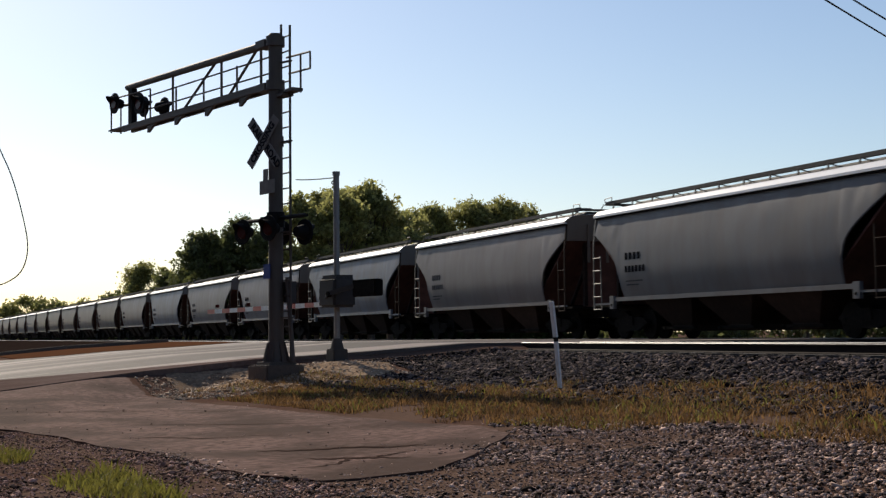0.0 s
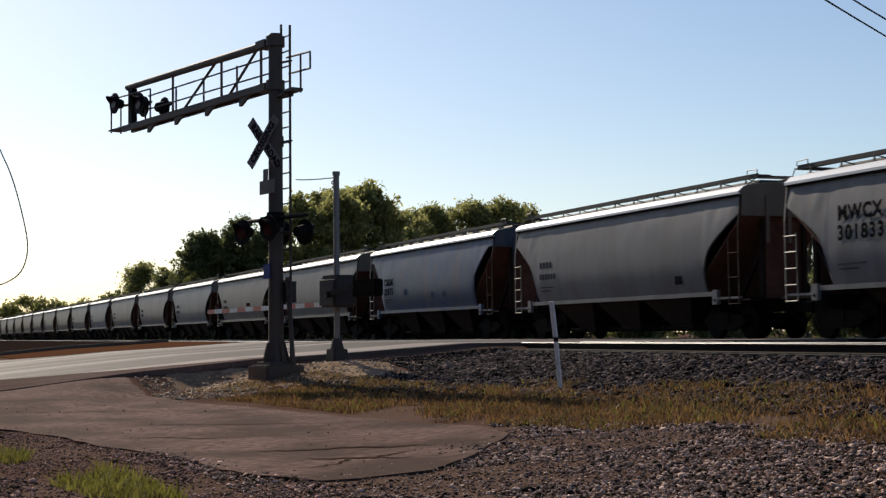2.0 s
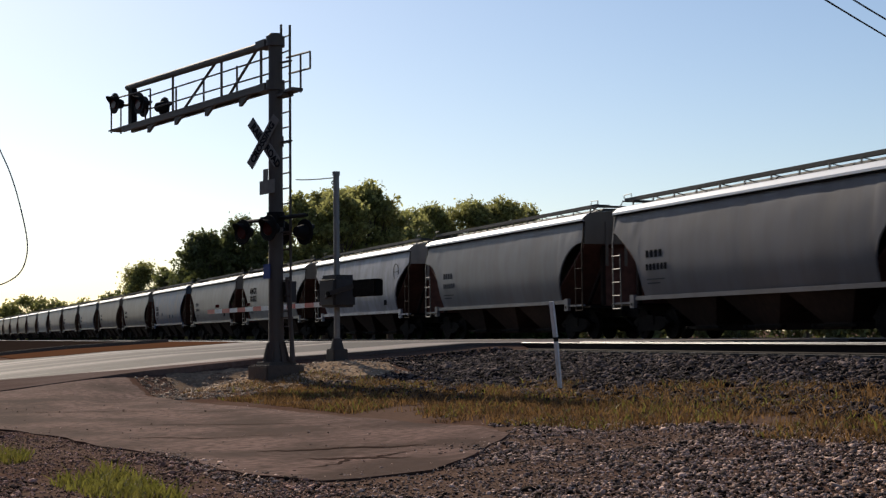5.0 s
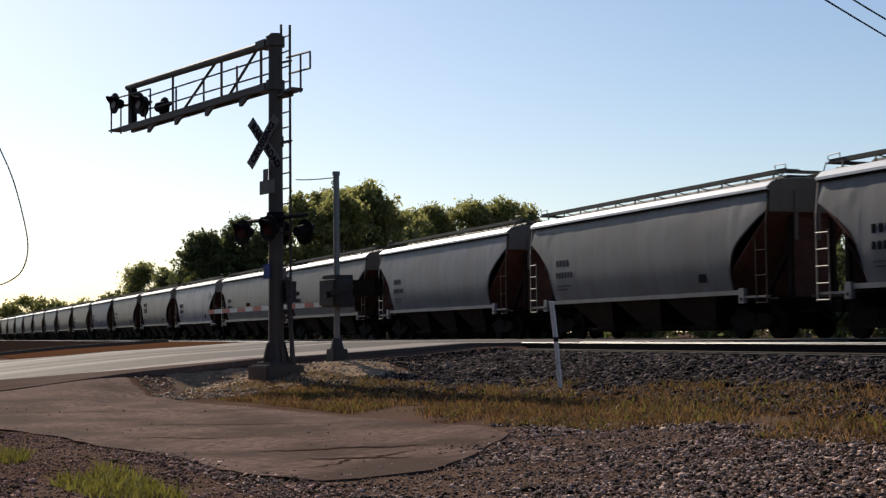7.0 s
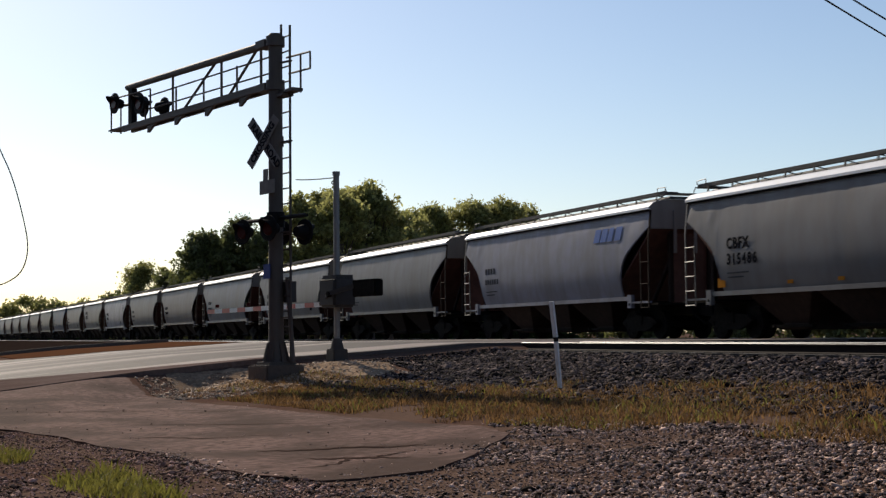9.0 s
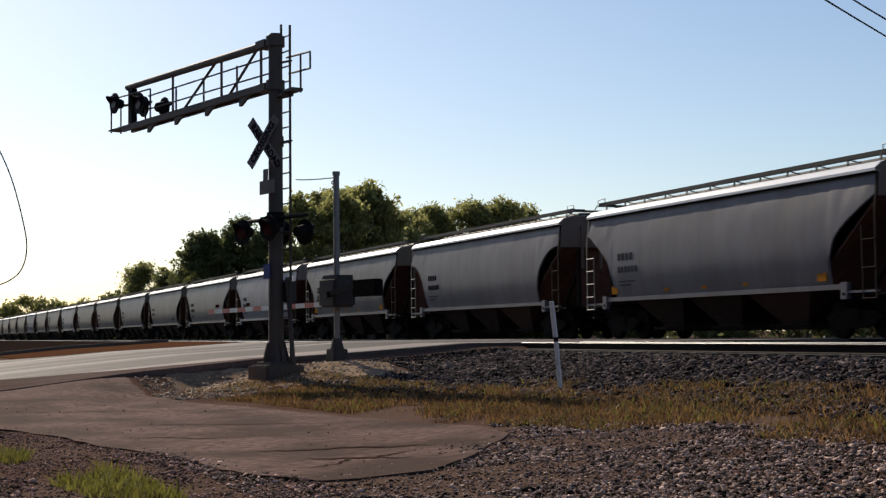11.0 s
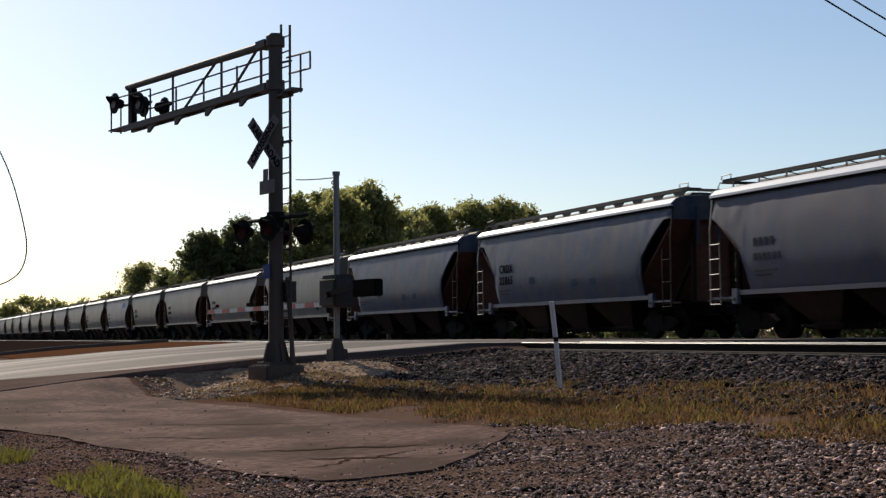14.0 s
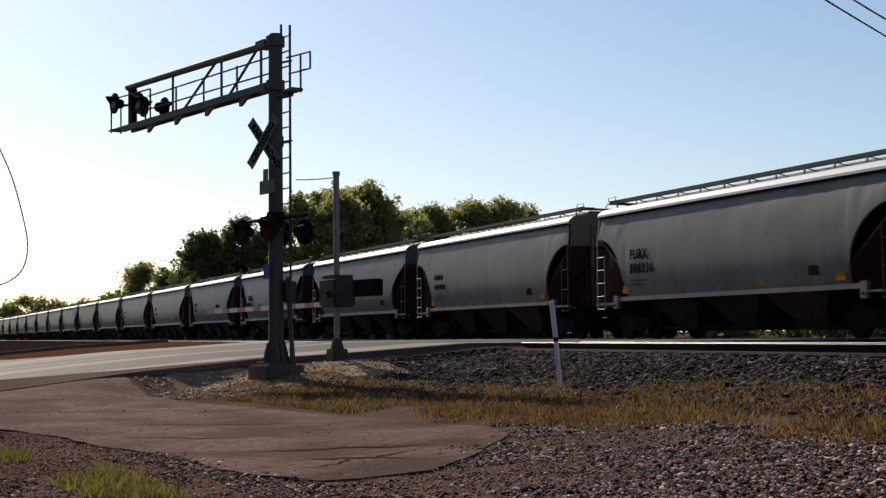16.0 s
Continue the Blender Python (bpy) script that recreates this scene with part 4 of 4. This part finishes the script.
def clump(x, y, k=0):
    return noise.noise((x * 0.5, y * 0.9, 11 + k)) + 0.5 * noise.noise((x * 1.7, y * 1.7, 23 + k))


def shoulder(x, y):
    return (x > -26.9 or y > 9.6) and x > road_edge(y) + 0.35 and y > grass_high(x) - 1.2 - 0.8 * random.random() and not (y < grass_high(x) and clump(x, y) > 0.25)


stones("ballast", scatter(-31, -9, 7.2, 13.3, 420, shoulder), 0.032, STONE, "grey crushed stone ballast on the track shoulder")
GRAVEL_HUE = material("brownish_gravel", (0.32, 0.228, 0.188), 0.95, grain=0.5, size=30, other=(0.07, 0.05, 0.042), random_amount=0.95, specular=0.05)
RED_GRAVEL = material("reddish_gravel", (0.29, 0.18, 0.15), 0.95, grain=0.5, size=30, other=(0.06, 0.036, 0.03), random_amount=0.9, specular=0.05)
stones("gravel", scatter(-16, -6.2, 2.6, 9.4, 560, lambda x, y: y < grass_low(x) + 0.5 and not on_drive(x + random.uniform(-0.5, 0.5), y + random.uniform(-0.25, 0.25)) and clump(x, y, 5) > -0.15), 0.017, GRAVEL_HUE,
       "grey-brown gravel at the driveway's end")
stones("gravel", scatter(-24, -10.5, 0.3, 3.3, 330, lambda x, y: x < -10 and y < ramp(x, LOW) + 0.1 and clump(x, y, 9) > 0.05), 0.016, RED_GRAVEL,
       "loose gravel beside the driveway")
SAND_RUBBLE = material("pale_sandy_rubble", (0.46, 0.34, 0.24), 0.95, grain=0.5, size=20, other=(0.15, 0.115, 0.085), random_amount=0.5)
stones("gravel", scatter(-31, -26.5, 4.8, 9.5, 150, lambda x, y: x > road_edge(y) + 0.3 and not on_drive(x, y)), 0.026, SAND_RUBBLE, "pale rubble round the signal foundations")
stones("gravel", scatter(-15, -6.2, 2.6, 9.0, 620, lambda x, y: y < grass_low(x) + 0.4 and not on_drive(x + random.uniform(-1.2, 1.2), y + random.uniform(-0.7, 0.7))), 0.011, GRAVEL_HUE,
       "fine gravel between the larger stones")
stones("gravel", scatter(-24, -10.5, 0.3, 3.3, 520, lambda x, y: y < ramp(x, LOW) + 0.05 + 0.25 * random.random() ** 2), 0.0095, RED_GRAVEL, "fine gravel beside the driveway")
stones("pebbles", scatter(-30, -11.6, 1.5, 6.4, 3, on_drive), 0.009, GRAVEL_HUE, "scattered pebbles on the driveway", lift=0.03)


def grass(name, spots, tall, mat, label, lift=0.0):
    n = len(spots)
    z = np.array([rough_land(x, y) for x, y in spots]) + lift
    h = tall * rng.lognormal(0, 0.35, n)
    a, lean, la = rng.uniform(0, 6.28, n), rng.uniform(0.1, 1.1, n), rng.uniform(0, 6.28, n)
    w = rng.uniform(0.004, 0.011, n)
    base = np.stack([spots[:, 0], spots[:, 1], z - 0.02], -1)
    side = np.stack([np.cos(a) * w, np.sin(a) * w, 0 * w], -1)
    mid = base + np.stack([np.cos(la) * lean * h * 0.3, np.sin(la) * lean * h * 0.3, h * 0.6], -1)
    tip = base + np.stack([np.cos(la) * lean * h, np.sin(la) * lean * h, h], -1)
    v = np.stack([base - side, base + side, mid + side * 0.8, mid - side * 0.8, tip], 1).reshape(-1, 3)
    f = (np.array([[0, 1, 2], [0, 2, 3], [3, 2, 4]])[None] + (np.arange(n) * 5)[:, None, None]).reshape(-1, 3)
    return bulk_mesh(name, v, f, mat, label, "grass")


def belt(x, y):
    d = min(y - grass_low(x), grass_high(x) - y)
    return d > -0.25 and clump(x, y, 2) > -0.2 - 0.25 * max(0, d) + 0.3 * random.random() and x > road_edge(y) + 0.6


grass("dry_grass", scatter(-28.5, -6.5, 5.3, 11, 760, belt), 0.07, STRAW, "patchy dry straw-coloured grass on the bank")
grass("grass", scatter(-28.5, -6.5, 5.3, 11, 150, lambda x, y: belt(x, y) and clump(x, y, 4) > -0.05), 0.075, GREEN_GRASS, "green shoots among the dry grass")
grass("grass", scatter(-17.5, -10.8, 0.7, 2.6, 900, lambda x, y: (((x + 12.1) / 1.5) ** 2 + ((y - 1.75) / 0.4) ** 2 < 0.8 + clump(x * 2, y * 3, 31) or ((x + 15.8) / 0.9) ** 2 + ((y - 1.2) / 0.3) ** 2 < 0.6 + clump(x * 2, y * 3, 31))), 0.085, GREEN_GRASS, "bright green tufts beside the driveway")


# ---- trees behind the train ----
def tree(x, y, top, wide, mat, label, seed, squat=1.0, leaf=0.18, count=15000, low=0.16):
    r = random.Random(seed)
    g = np.random.default_rng(seed)
    ground_z = land(x, y)
    t = thing("tree", pose(x, y, ground_z), label, "tree")
    bm = bmesh.new()
    tall = top - ground_z
    p, rad = Vector((0, 0, -0.2)), 0.022 * tall + 0.05
    for k in range(5):
        q = p + Vector((r.uniform(-0.2, 0.2), r.uniform(-0.2, 0.2), tall * 0.15))
        rod(bm, p, q, rad, rad * 0.82, n=8)
        p, rad = q, rad * 0.82
    lobes = []
    for k in range(34):
        a, up = r.uniform(0, 6.283), r.uniform(low, 0.91)
        out = wide * (0.15 + 0.85 * math.sin(min(1.0, (up - low + 0.12) / (1.02 - low)) * math.pi * 0.92)) * r.uniform(0.4, 0.98)
        c = Vector((math.cos(a) * out, math.sin(a) * out, tall * up))
        size = wide * r.uniform(0.2, 0.42)
        lobes.append((c, size))
        start = Vector((0, 0, tall * r.uniform(0.2, 0.55)))
        bend = start.lerp(c, 0.5) + Vector((0, 0, 0.3))
        rod(bm, start, bend, 0.09, 0.06, n=6)
        rod(bm, bend, c, 0.06, 0.025, n=6)
    for k in range(4):
        lobes.append((Vector((r.uniform(-0.3, 0.3) * wide, r.uniform(-0.3, 0.3) * wide, tall * r.uniform(0.82, 0.94))), wide * r.uniform(0.12, 0.24)))
    part("trunk", bm, BARK, t, "grey-brown trunk and limbs")
    pts = []
    total = sum(size ** 2 for c, size in lobes)
    for c, size in lobes:
        # each lobe is a bundle of sprays pointing outwards
        k = int(count * size ** 2 / total)
        sprays = max(6, int(k / 30))
        d = g.normal(size=(sprays, 3)) + np.array([0, 0, 0.35])
        d /= np.linalg.norm(d, axis=1)[:, None]
        pick = g.integers(0, sprays, k)
        along = (0.3 + 0.9 * g.random(k) ** 0.6) * (0.8 + 0.5 * g.random(sprays)[pick])
        rad = (d[pick] * along[:, None] + g.normal(size=(k, 3)) * 0.26) * size
        pts.append(np.array(c[:]) + rad * np.array([1, 1, 0.85 * squat]))
    pts = np.concatenate(pts)
    n = len(pts)
    e1 = g.normal(size=(n, 3))
    e1 /= np.linalg.norm(e1, axis=1)[:, None]
    e2 = np.cross(e1, g.normal(size=(n, 3)))
    e2 /= np.linalg.norm(e2, axis=1)[:, None]
    s = leaf * g.lognormal(0, 0.3, n)[:, None]
    v = np.stack([pts - e1 * s, pts + e2 * s * 0.45, pts + e1 * s, pts - e2 * s * 0.45 + np.array([0, 0, 0.05])], 1).reshape(-1, 3)
    f = (np.array([[0, 1, 2], [0, 2, 3]])[None] + (np.arange(n) * 4)[:, None, None]).reshape(-1, 3)
    me = bpy.data.meshes.new("crown")
    me.vertices.add(len(v))
    me.vertices.foreach_set("co", v.astype(np.float32).ravel())
    me.loops.add(len(f) * 3)
    me.loops.foreach_set("vertex_index", f.astype(np.int32).ravel())
    me.polygons.add(len(f))
    me.polygons.foreach_set("loop_start", np.arange(0, len(f) * 3, 3, dtype=np.int32))
    me.update(calc_edges=True)
    me.materials.append(mat)
    crown = new("crown", me)
    crown.parent = t
    tagged(crown, "uneven leafy crown")
    return t


tree(-123.4, 34.0, 12.8, 2.9, LEAF, "leafy green deciduous tree behind the railway", 1)
tree(-120.5, 36.1, 12.9, 2.7, LEAF, "leafy green deciduous tree behind the railway", 2)
tree(-123.3, 39.9, 13.9, 2.6, LEAF, "tall green deciduous tree with a ragged top", 3)
tree(-125.6, 42.5, 12.5, 2.1, LEAF, "leafy green deciduous tree behind the railway", 4)
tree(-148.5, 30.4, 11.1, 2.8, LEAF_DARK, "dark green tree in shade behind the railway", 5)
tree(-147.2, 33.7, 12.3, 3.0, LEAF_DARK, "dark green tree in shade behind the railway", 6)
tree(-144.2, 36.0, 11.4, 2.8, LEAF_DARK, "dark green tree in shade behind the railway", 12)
tree(-154.9, 55.4, 14.2, 3.6, LEAF, "leafy green deciduous tree behind the railway", 7)
tree(-158.3, 60.4, 14.8, 4.0, LEAF, "leafy green deciduous tree behind the railway", 8)
tree(-158.2, 66.0, 16.4, 4.0, LEAF, "leafy green deciduous tree behind the railway", 9)
tree(-159.9, 70.1, 15.4, 2.8, LEAF, "leafy green deciduous tree behind the railway", 10)
tree(-161.9, 73.5, 14.5, 2.1, LEAF, "leafy green deciduous tree behind the railway", 13)
tree(-211.6, 33.6, 10.7, 3.2, LEAF, "far green tree behind the railway", 11)
tree(-215.3, 37.9, 10.6, 2.6, LEAF, "far green tree behind the railway", 14)
# next six, the farthest, take the paler LEAF: haze put into their colour
tree(-479.0, 34.5, 10.8, 6.0, LEAF, "distant green tree on the horizon", 20, leaf=0.6, count=1800)
tree(-476.9, 39.8, 13.1, 6.0, LEAF, "distant green tree on the horizon", 21, leaf=0.6, count=1800)
tree(-474.7, 45.6, 12.5, 6.0, LEAF, "distant green tree on the horizon", 22, leaf=0.6, count=1800)
tree(-472.9, 50.6, 11.4, 6.0, LEAF, "distant green tree on the horizon", 23, leaf=0.6, count=1800)
tree(-470.0, 58.0, 11.8, 6.0, LEAF, "distant green tree on the horizon", 24, leaf=0.6, count=1800)
tree(-467.8, 63.8, 13.3, 6.0, LEAF, "distant green tree on the horizon", 25, leaf=0.6, count=1800)
tree(-263.5, 38.4, 8.2, 3.4, LEAF_DARK, "distant green tree on the horizon", 26, leaf=0.35, count=1800)
tree(-258.9, 49.5, 14.4, 3.4, LEAF_DARK, "distant green tree on the horizon", 27, leaf=0.35, count=1800)
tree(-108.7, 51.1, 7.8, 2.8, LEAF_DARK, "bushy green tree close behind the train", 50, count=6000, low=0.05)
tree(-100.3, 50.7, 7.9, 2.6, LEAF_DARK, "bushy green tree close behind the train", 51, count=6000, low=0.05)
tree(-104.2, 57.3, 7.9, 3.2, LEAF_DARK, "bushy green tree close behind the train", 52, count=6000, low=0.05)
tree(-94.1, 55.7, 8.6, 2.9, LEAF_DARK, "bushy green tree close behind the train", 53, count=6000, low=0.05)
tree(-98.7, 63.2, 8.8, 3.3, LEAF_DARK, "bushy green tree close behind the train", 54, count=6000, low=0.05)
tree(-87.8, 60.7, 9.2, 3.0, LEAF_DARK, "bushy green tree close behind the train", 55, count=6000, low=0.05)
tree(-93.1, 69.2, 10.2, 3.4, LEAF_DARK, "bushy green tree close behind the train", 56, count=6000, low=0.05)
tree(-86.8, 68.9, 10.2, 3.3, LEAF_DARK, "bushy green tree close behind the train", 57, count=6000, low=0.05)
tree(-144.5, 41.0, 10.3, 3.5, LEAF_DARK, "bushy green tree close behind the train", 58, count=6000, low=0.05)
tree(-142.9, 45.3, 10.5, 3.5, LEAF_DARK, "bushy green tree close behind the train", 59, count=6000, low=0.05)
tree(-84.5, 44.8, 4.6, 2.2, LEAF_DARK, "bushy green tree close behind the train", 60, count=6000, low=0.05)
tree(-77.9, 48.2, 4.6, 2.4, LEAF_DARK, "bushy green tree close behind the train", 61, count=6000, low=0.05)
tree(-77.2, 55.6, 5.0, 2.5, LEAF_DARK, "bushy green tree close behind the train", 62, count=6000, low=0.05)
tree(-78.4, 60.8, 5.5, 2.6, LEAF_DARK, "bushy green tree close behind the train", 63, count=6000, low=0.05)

tree(-150.4, 53.2, 14.2, 3.0, LEAF, "leafy green deciduous tree behind the railway", 80)
tree(-157.0, 58.2, 15.2, 3.2, LEAF, "leafy green deciduous tree behind the railway", 81)
tree(-157.2, 63.0, 16.0, 3.3, LEAF, "leafy green deciduous tree behind the railway", 82)
tree(-157.6, 67.5, 16.6, 3.3, LEAF, "leafy green deciduous tree behind the railway", 83)
tree(-160.6, 71.1, 16.1, 2.7, LEAF, "leafy green deciduous tree behind the railway", 84)
tree(-126.7, 36.7, 13.6, 3.0, LEAF, "leafy green deciduous tree behind the railway", 85)
tree(-127.6, 39.9, 14.0, 3.1, LEAF, "leafy green deciduous tree behind the railway", 86)
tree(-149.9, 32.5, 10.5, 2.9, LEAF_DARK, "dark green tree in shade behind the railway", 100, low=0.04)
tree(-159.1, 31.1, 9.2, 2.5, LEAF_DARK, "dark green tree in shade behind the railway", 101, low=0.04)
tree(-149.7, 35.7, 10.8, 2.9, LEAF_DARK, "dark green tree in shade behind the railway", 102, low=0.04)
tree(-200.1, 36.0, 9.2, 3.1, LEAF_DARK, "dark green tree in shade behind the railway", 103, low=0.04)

# low hedge along the far side of the railway
def hedge(x0, x1, count, leaf, tall):
    hx, hy = rng.uniform(x0, x1, count), 46 + rng.normal(0, 0.9, count)
    hz = np.array([land(x, y) for x, y in zip(hx, hy)]) + rng.random(count) ** 0.7 * (tall + 0.6 * np.sin(hx * 0.35) + 0.4 * np.sin(hx * 1.1))
    hp = np.stack([hx, hy, hz], -1)
    h1, h2 = rng.normal(size=(count, 3)) * leaf, rng.normal(size=(count, 3)) * leaf * 0.6
    bulk_mesh("hedge", np.stack([hp - h1, hp + h2, hp + h1, hp - h2], 1).reshape(-1, 3),
              (np.array([[0, 1, 2], [0, 2, 3]])[None] + (np.arange(count) * 4)[:, None, None]).reshape(-1, 3), HEDGE, "dark green hedge beyond the tracks", "hedge")


hedge(-300, -97, 46000, 0.16, 1.9)
hedge(-690, -300, 16000, 0.5, 2.6)


# ---- overhead wires and the hanging cable ----
def wire(name, points, r, mat, label, category):
    c = bpy.data.curves.new(name, "CURVE")
    c.dimensions, c.bevel_depth, c.bevel_resolution = "3D", r, 2
    s = c.splines.new("NURBS")
    s.points.add(len(points) - 1)
    for q, p in zip(s.points, points):
        q.co = (*p, 1)
    s.use_endpoint_u, s.order_u = True, 3
    tmp = bpy.data.objects.new(name, c)
    me = bpy.data.meshes.new_from_object(tmp)
    bpy.data.objects.remove(tmp)
    me.materials.clear()
    me.materials.append(mat)
    return tagged(new(name, me), label, category)


wire("overhead_wire", [(-10.24, -4.37, 8.3), (-29.58, 21.16, 8.2), (-32.8, 25.41, 8.2), (-61.8, 63.7, 8.3)], 0.022, BLACK, "thin black overhead utility wire", "wire")
wire("overhead_wire", [(-19.6, 8.58, 8.25), (-29.36, 21.82, 8.2), (-30.99, 24.02, 8.2), (-45.6, 43.9, 8.3)], 0.022, BLACK, "thin black overhead utility wire", "wire")
CABLE = wire("hanging_cable", [(-12.61, 0.143, 3.243), (-12.495, 0.584, 2.409), (-12.441, 0.829, 1.785), (-12.412, 0.949, 1.521), (-12.4, 1.042, 1.161), (-12.4, 1.082, 0.93),
                               (-12.427, 1.04, 0.748), (-12.468, 0.942, 0.664), (-12.517, 0.821, 0.619), (-12.637, 0.52, 0.521), (-12.77, 0.176, 0.479)], 0.0055, CABLE_GREY,
             "thin grey slack cable hanging in a loop", "cable")


# ---- small things seen under the cars ----
def parked_car(m):
    t = thing("parked_car", m, "white parked car far behind the tracks", "car")
    bm = bmesh.new()
    prism(bm, [(-2.2, 0.35), (2.2, 0.35), (2.25, 0.75), (1.3, 0.95), (0.7, 1.42), (-1.2, 1.45), (-1.9, 0.98), (-2.2, 0.9)], -0.85, 0.85)
    bmesh.ops.bevel(bm, geom=bm.edges[:], offset=0.06, segments=2, affect="EDGES")
    part("body", bm, WHITE, t)
    for x in (-1.35, 1.35):
        for y in (-0.8, 0.8):
            bm = bmesh.new()
            rod(bm, (x, y - 0.1, 0.32), (x, y + 0.1, 0.32), 0.32, n=18)
            part("wheel", bm, BLACK, t)
    for y in (-0.86, 0.86):
        bm = bmesh.new()
        prism(bm, [(-1.5, 0.98), (0.95, 0.98), (0.6, 1.34), (-1.15, 1.36)], y - 0.01, y + 0.01)
        part("side_window", bm, BLACK, t)


parked_car(pose(-142.0, 73.8, land(-142, 73.8), 0, 0, 70))
shed = thing("shed", pose(-168.5, 119.5, land(-168, 119), 0, 0, 66), "low red-brown shed with a pale roof", "shed")
bm = bmesh.new()
box(bm, -2.2, -2, 0, 2.2, 2, 2.0)
part("wall", bm, RUST, shed)
bm = bmesh.new()
prism(bm, [(-2.5, 1.95), (0, 2.9), (2.5, 1.95), (2.5, 2.05), (0, 3.02), (-2.5, 2.05)], -2.3, 2.3)
part("roof", bm, CONCRETE, shed)
barrier = thing("barrier", pose(-102.3, 69.2, land(-102, 69), 0, 0, 68), "low pale railing behind the tracks", "railing")
for x in (-1.0, 0.0, 1.0):
    bm = bmesh.new()
    box(bm, x - 0.04, -0.04, 0, x + 0.04, 0.04, 1.0)
    part("post", bm, WHITE, barrier)
bm = bmesh.new()
box(bm, -1.05, -0.03, 0.92, 1.05, 0.03, 1.02)
part("rail", bm, WHITE, barrier)


# ---- what moves ----
def motions():
    for n, car in CARS.items():
        walk(car, [(t, pose(car_start(n) - SPEED * t, FAR_TRACK, 0)) for t in (0, 1 / 30, 4, 8, 12, 16 - 1 / 30, 16)])
    # each axle turns with the train; alike axles of all the cars share one turning
    for axle in [o for first in PATTERNS.values() for o in first.children_recursive if o.name.startswith("wheelset")]:
        spot = axle.matrix_basis.translation.copy()
        walk(axle, [(k / 30, pose(*spot, 0, -math.degrees(SPEED * k / 30 / 0.457), 0)) for k in range(481)])
        turning = axle.animation_data
        for car in CARS.values():
            for o in car.children_recursive:
                if o.data == axle.data and o is not axle:
                    o.rotation_mode = "QUATERNION"
                    o.animation_data_create()
                    o.animation_data.action = turning.action
                    o.animation_data.action_slot = turning.action_slot
    sway = ((0, 0.0), (1.5, 0.0), (3.5, -0.004), (7, 0.002), (9, 0.0), (12.5, -0.01), (14.5, -0.006), (16, 0.0))
    walk(CABLE, [(t, pose(0, s, 0)) for t, s in sway])


motions()
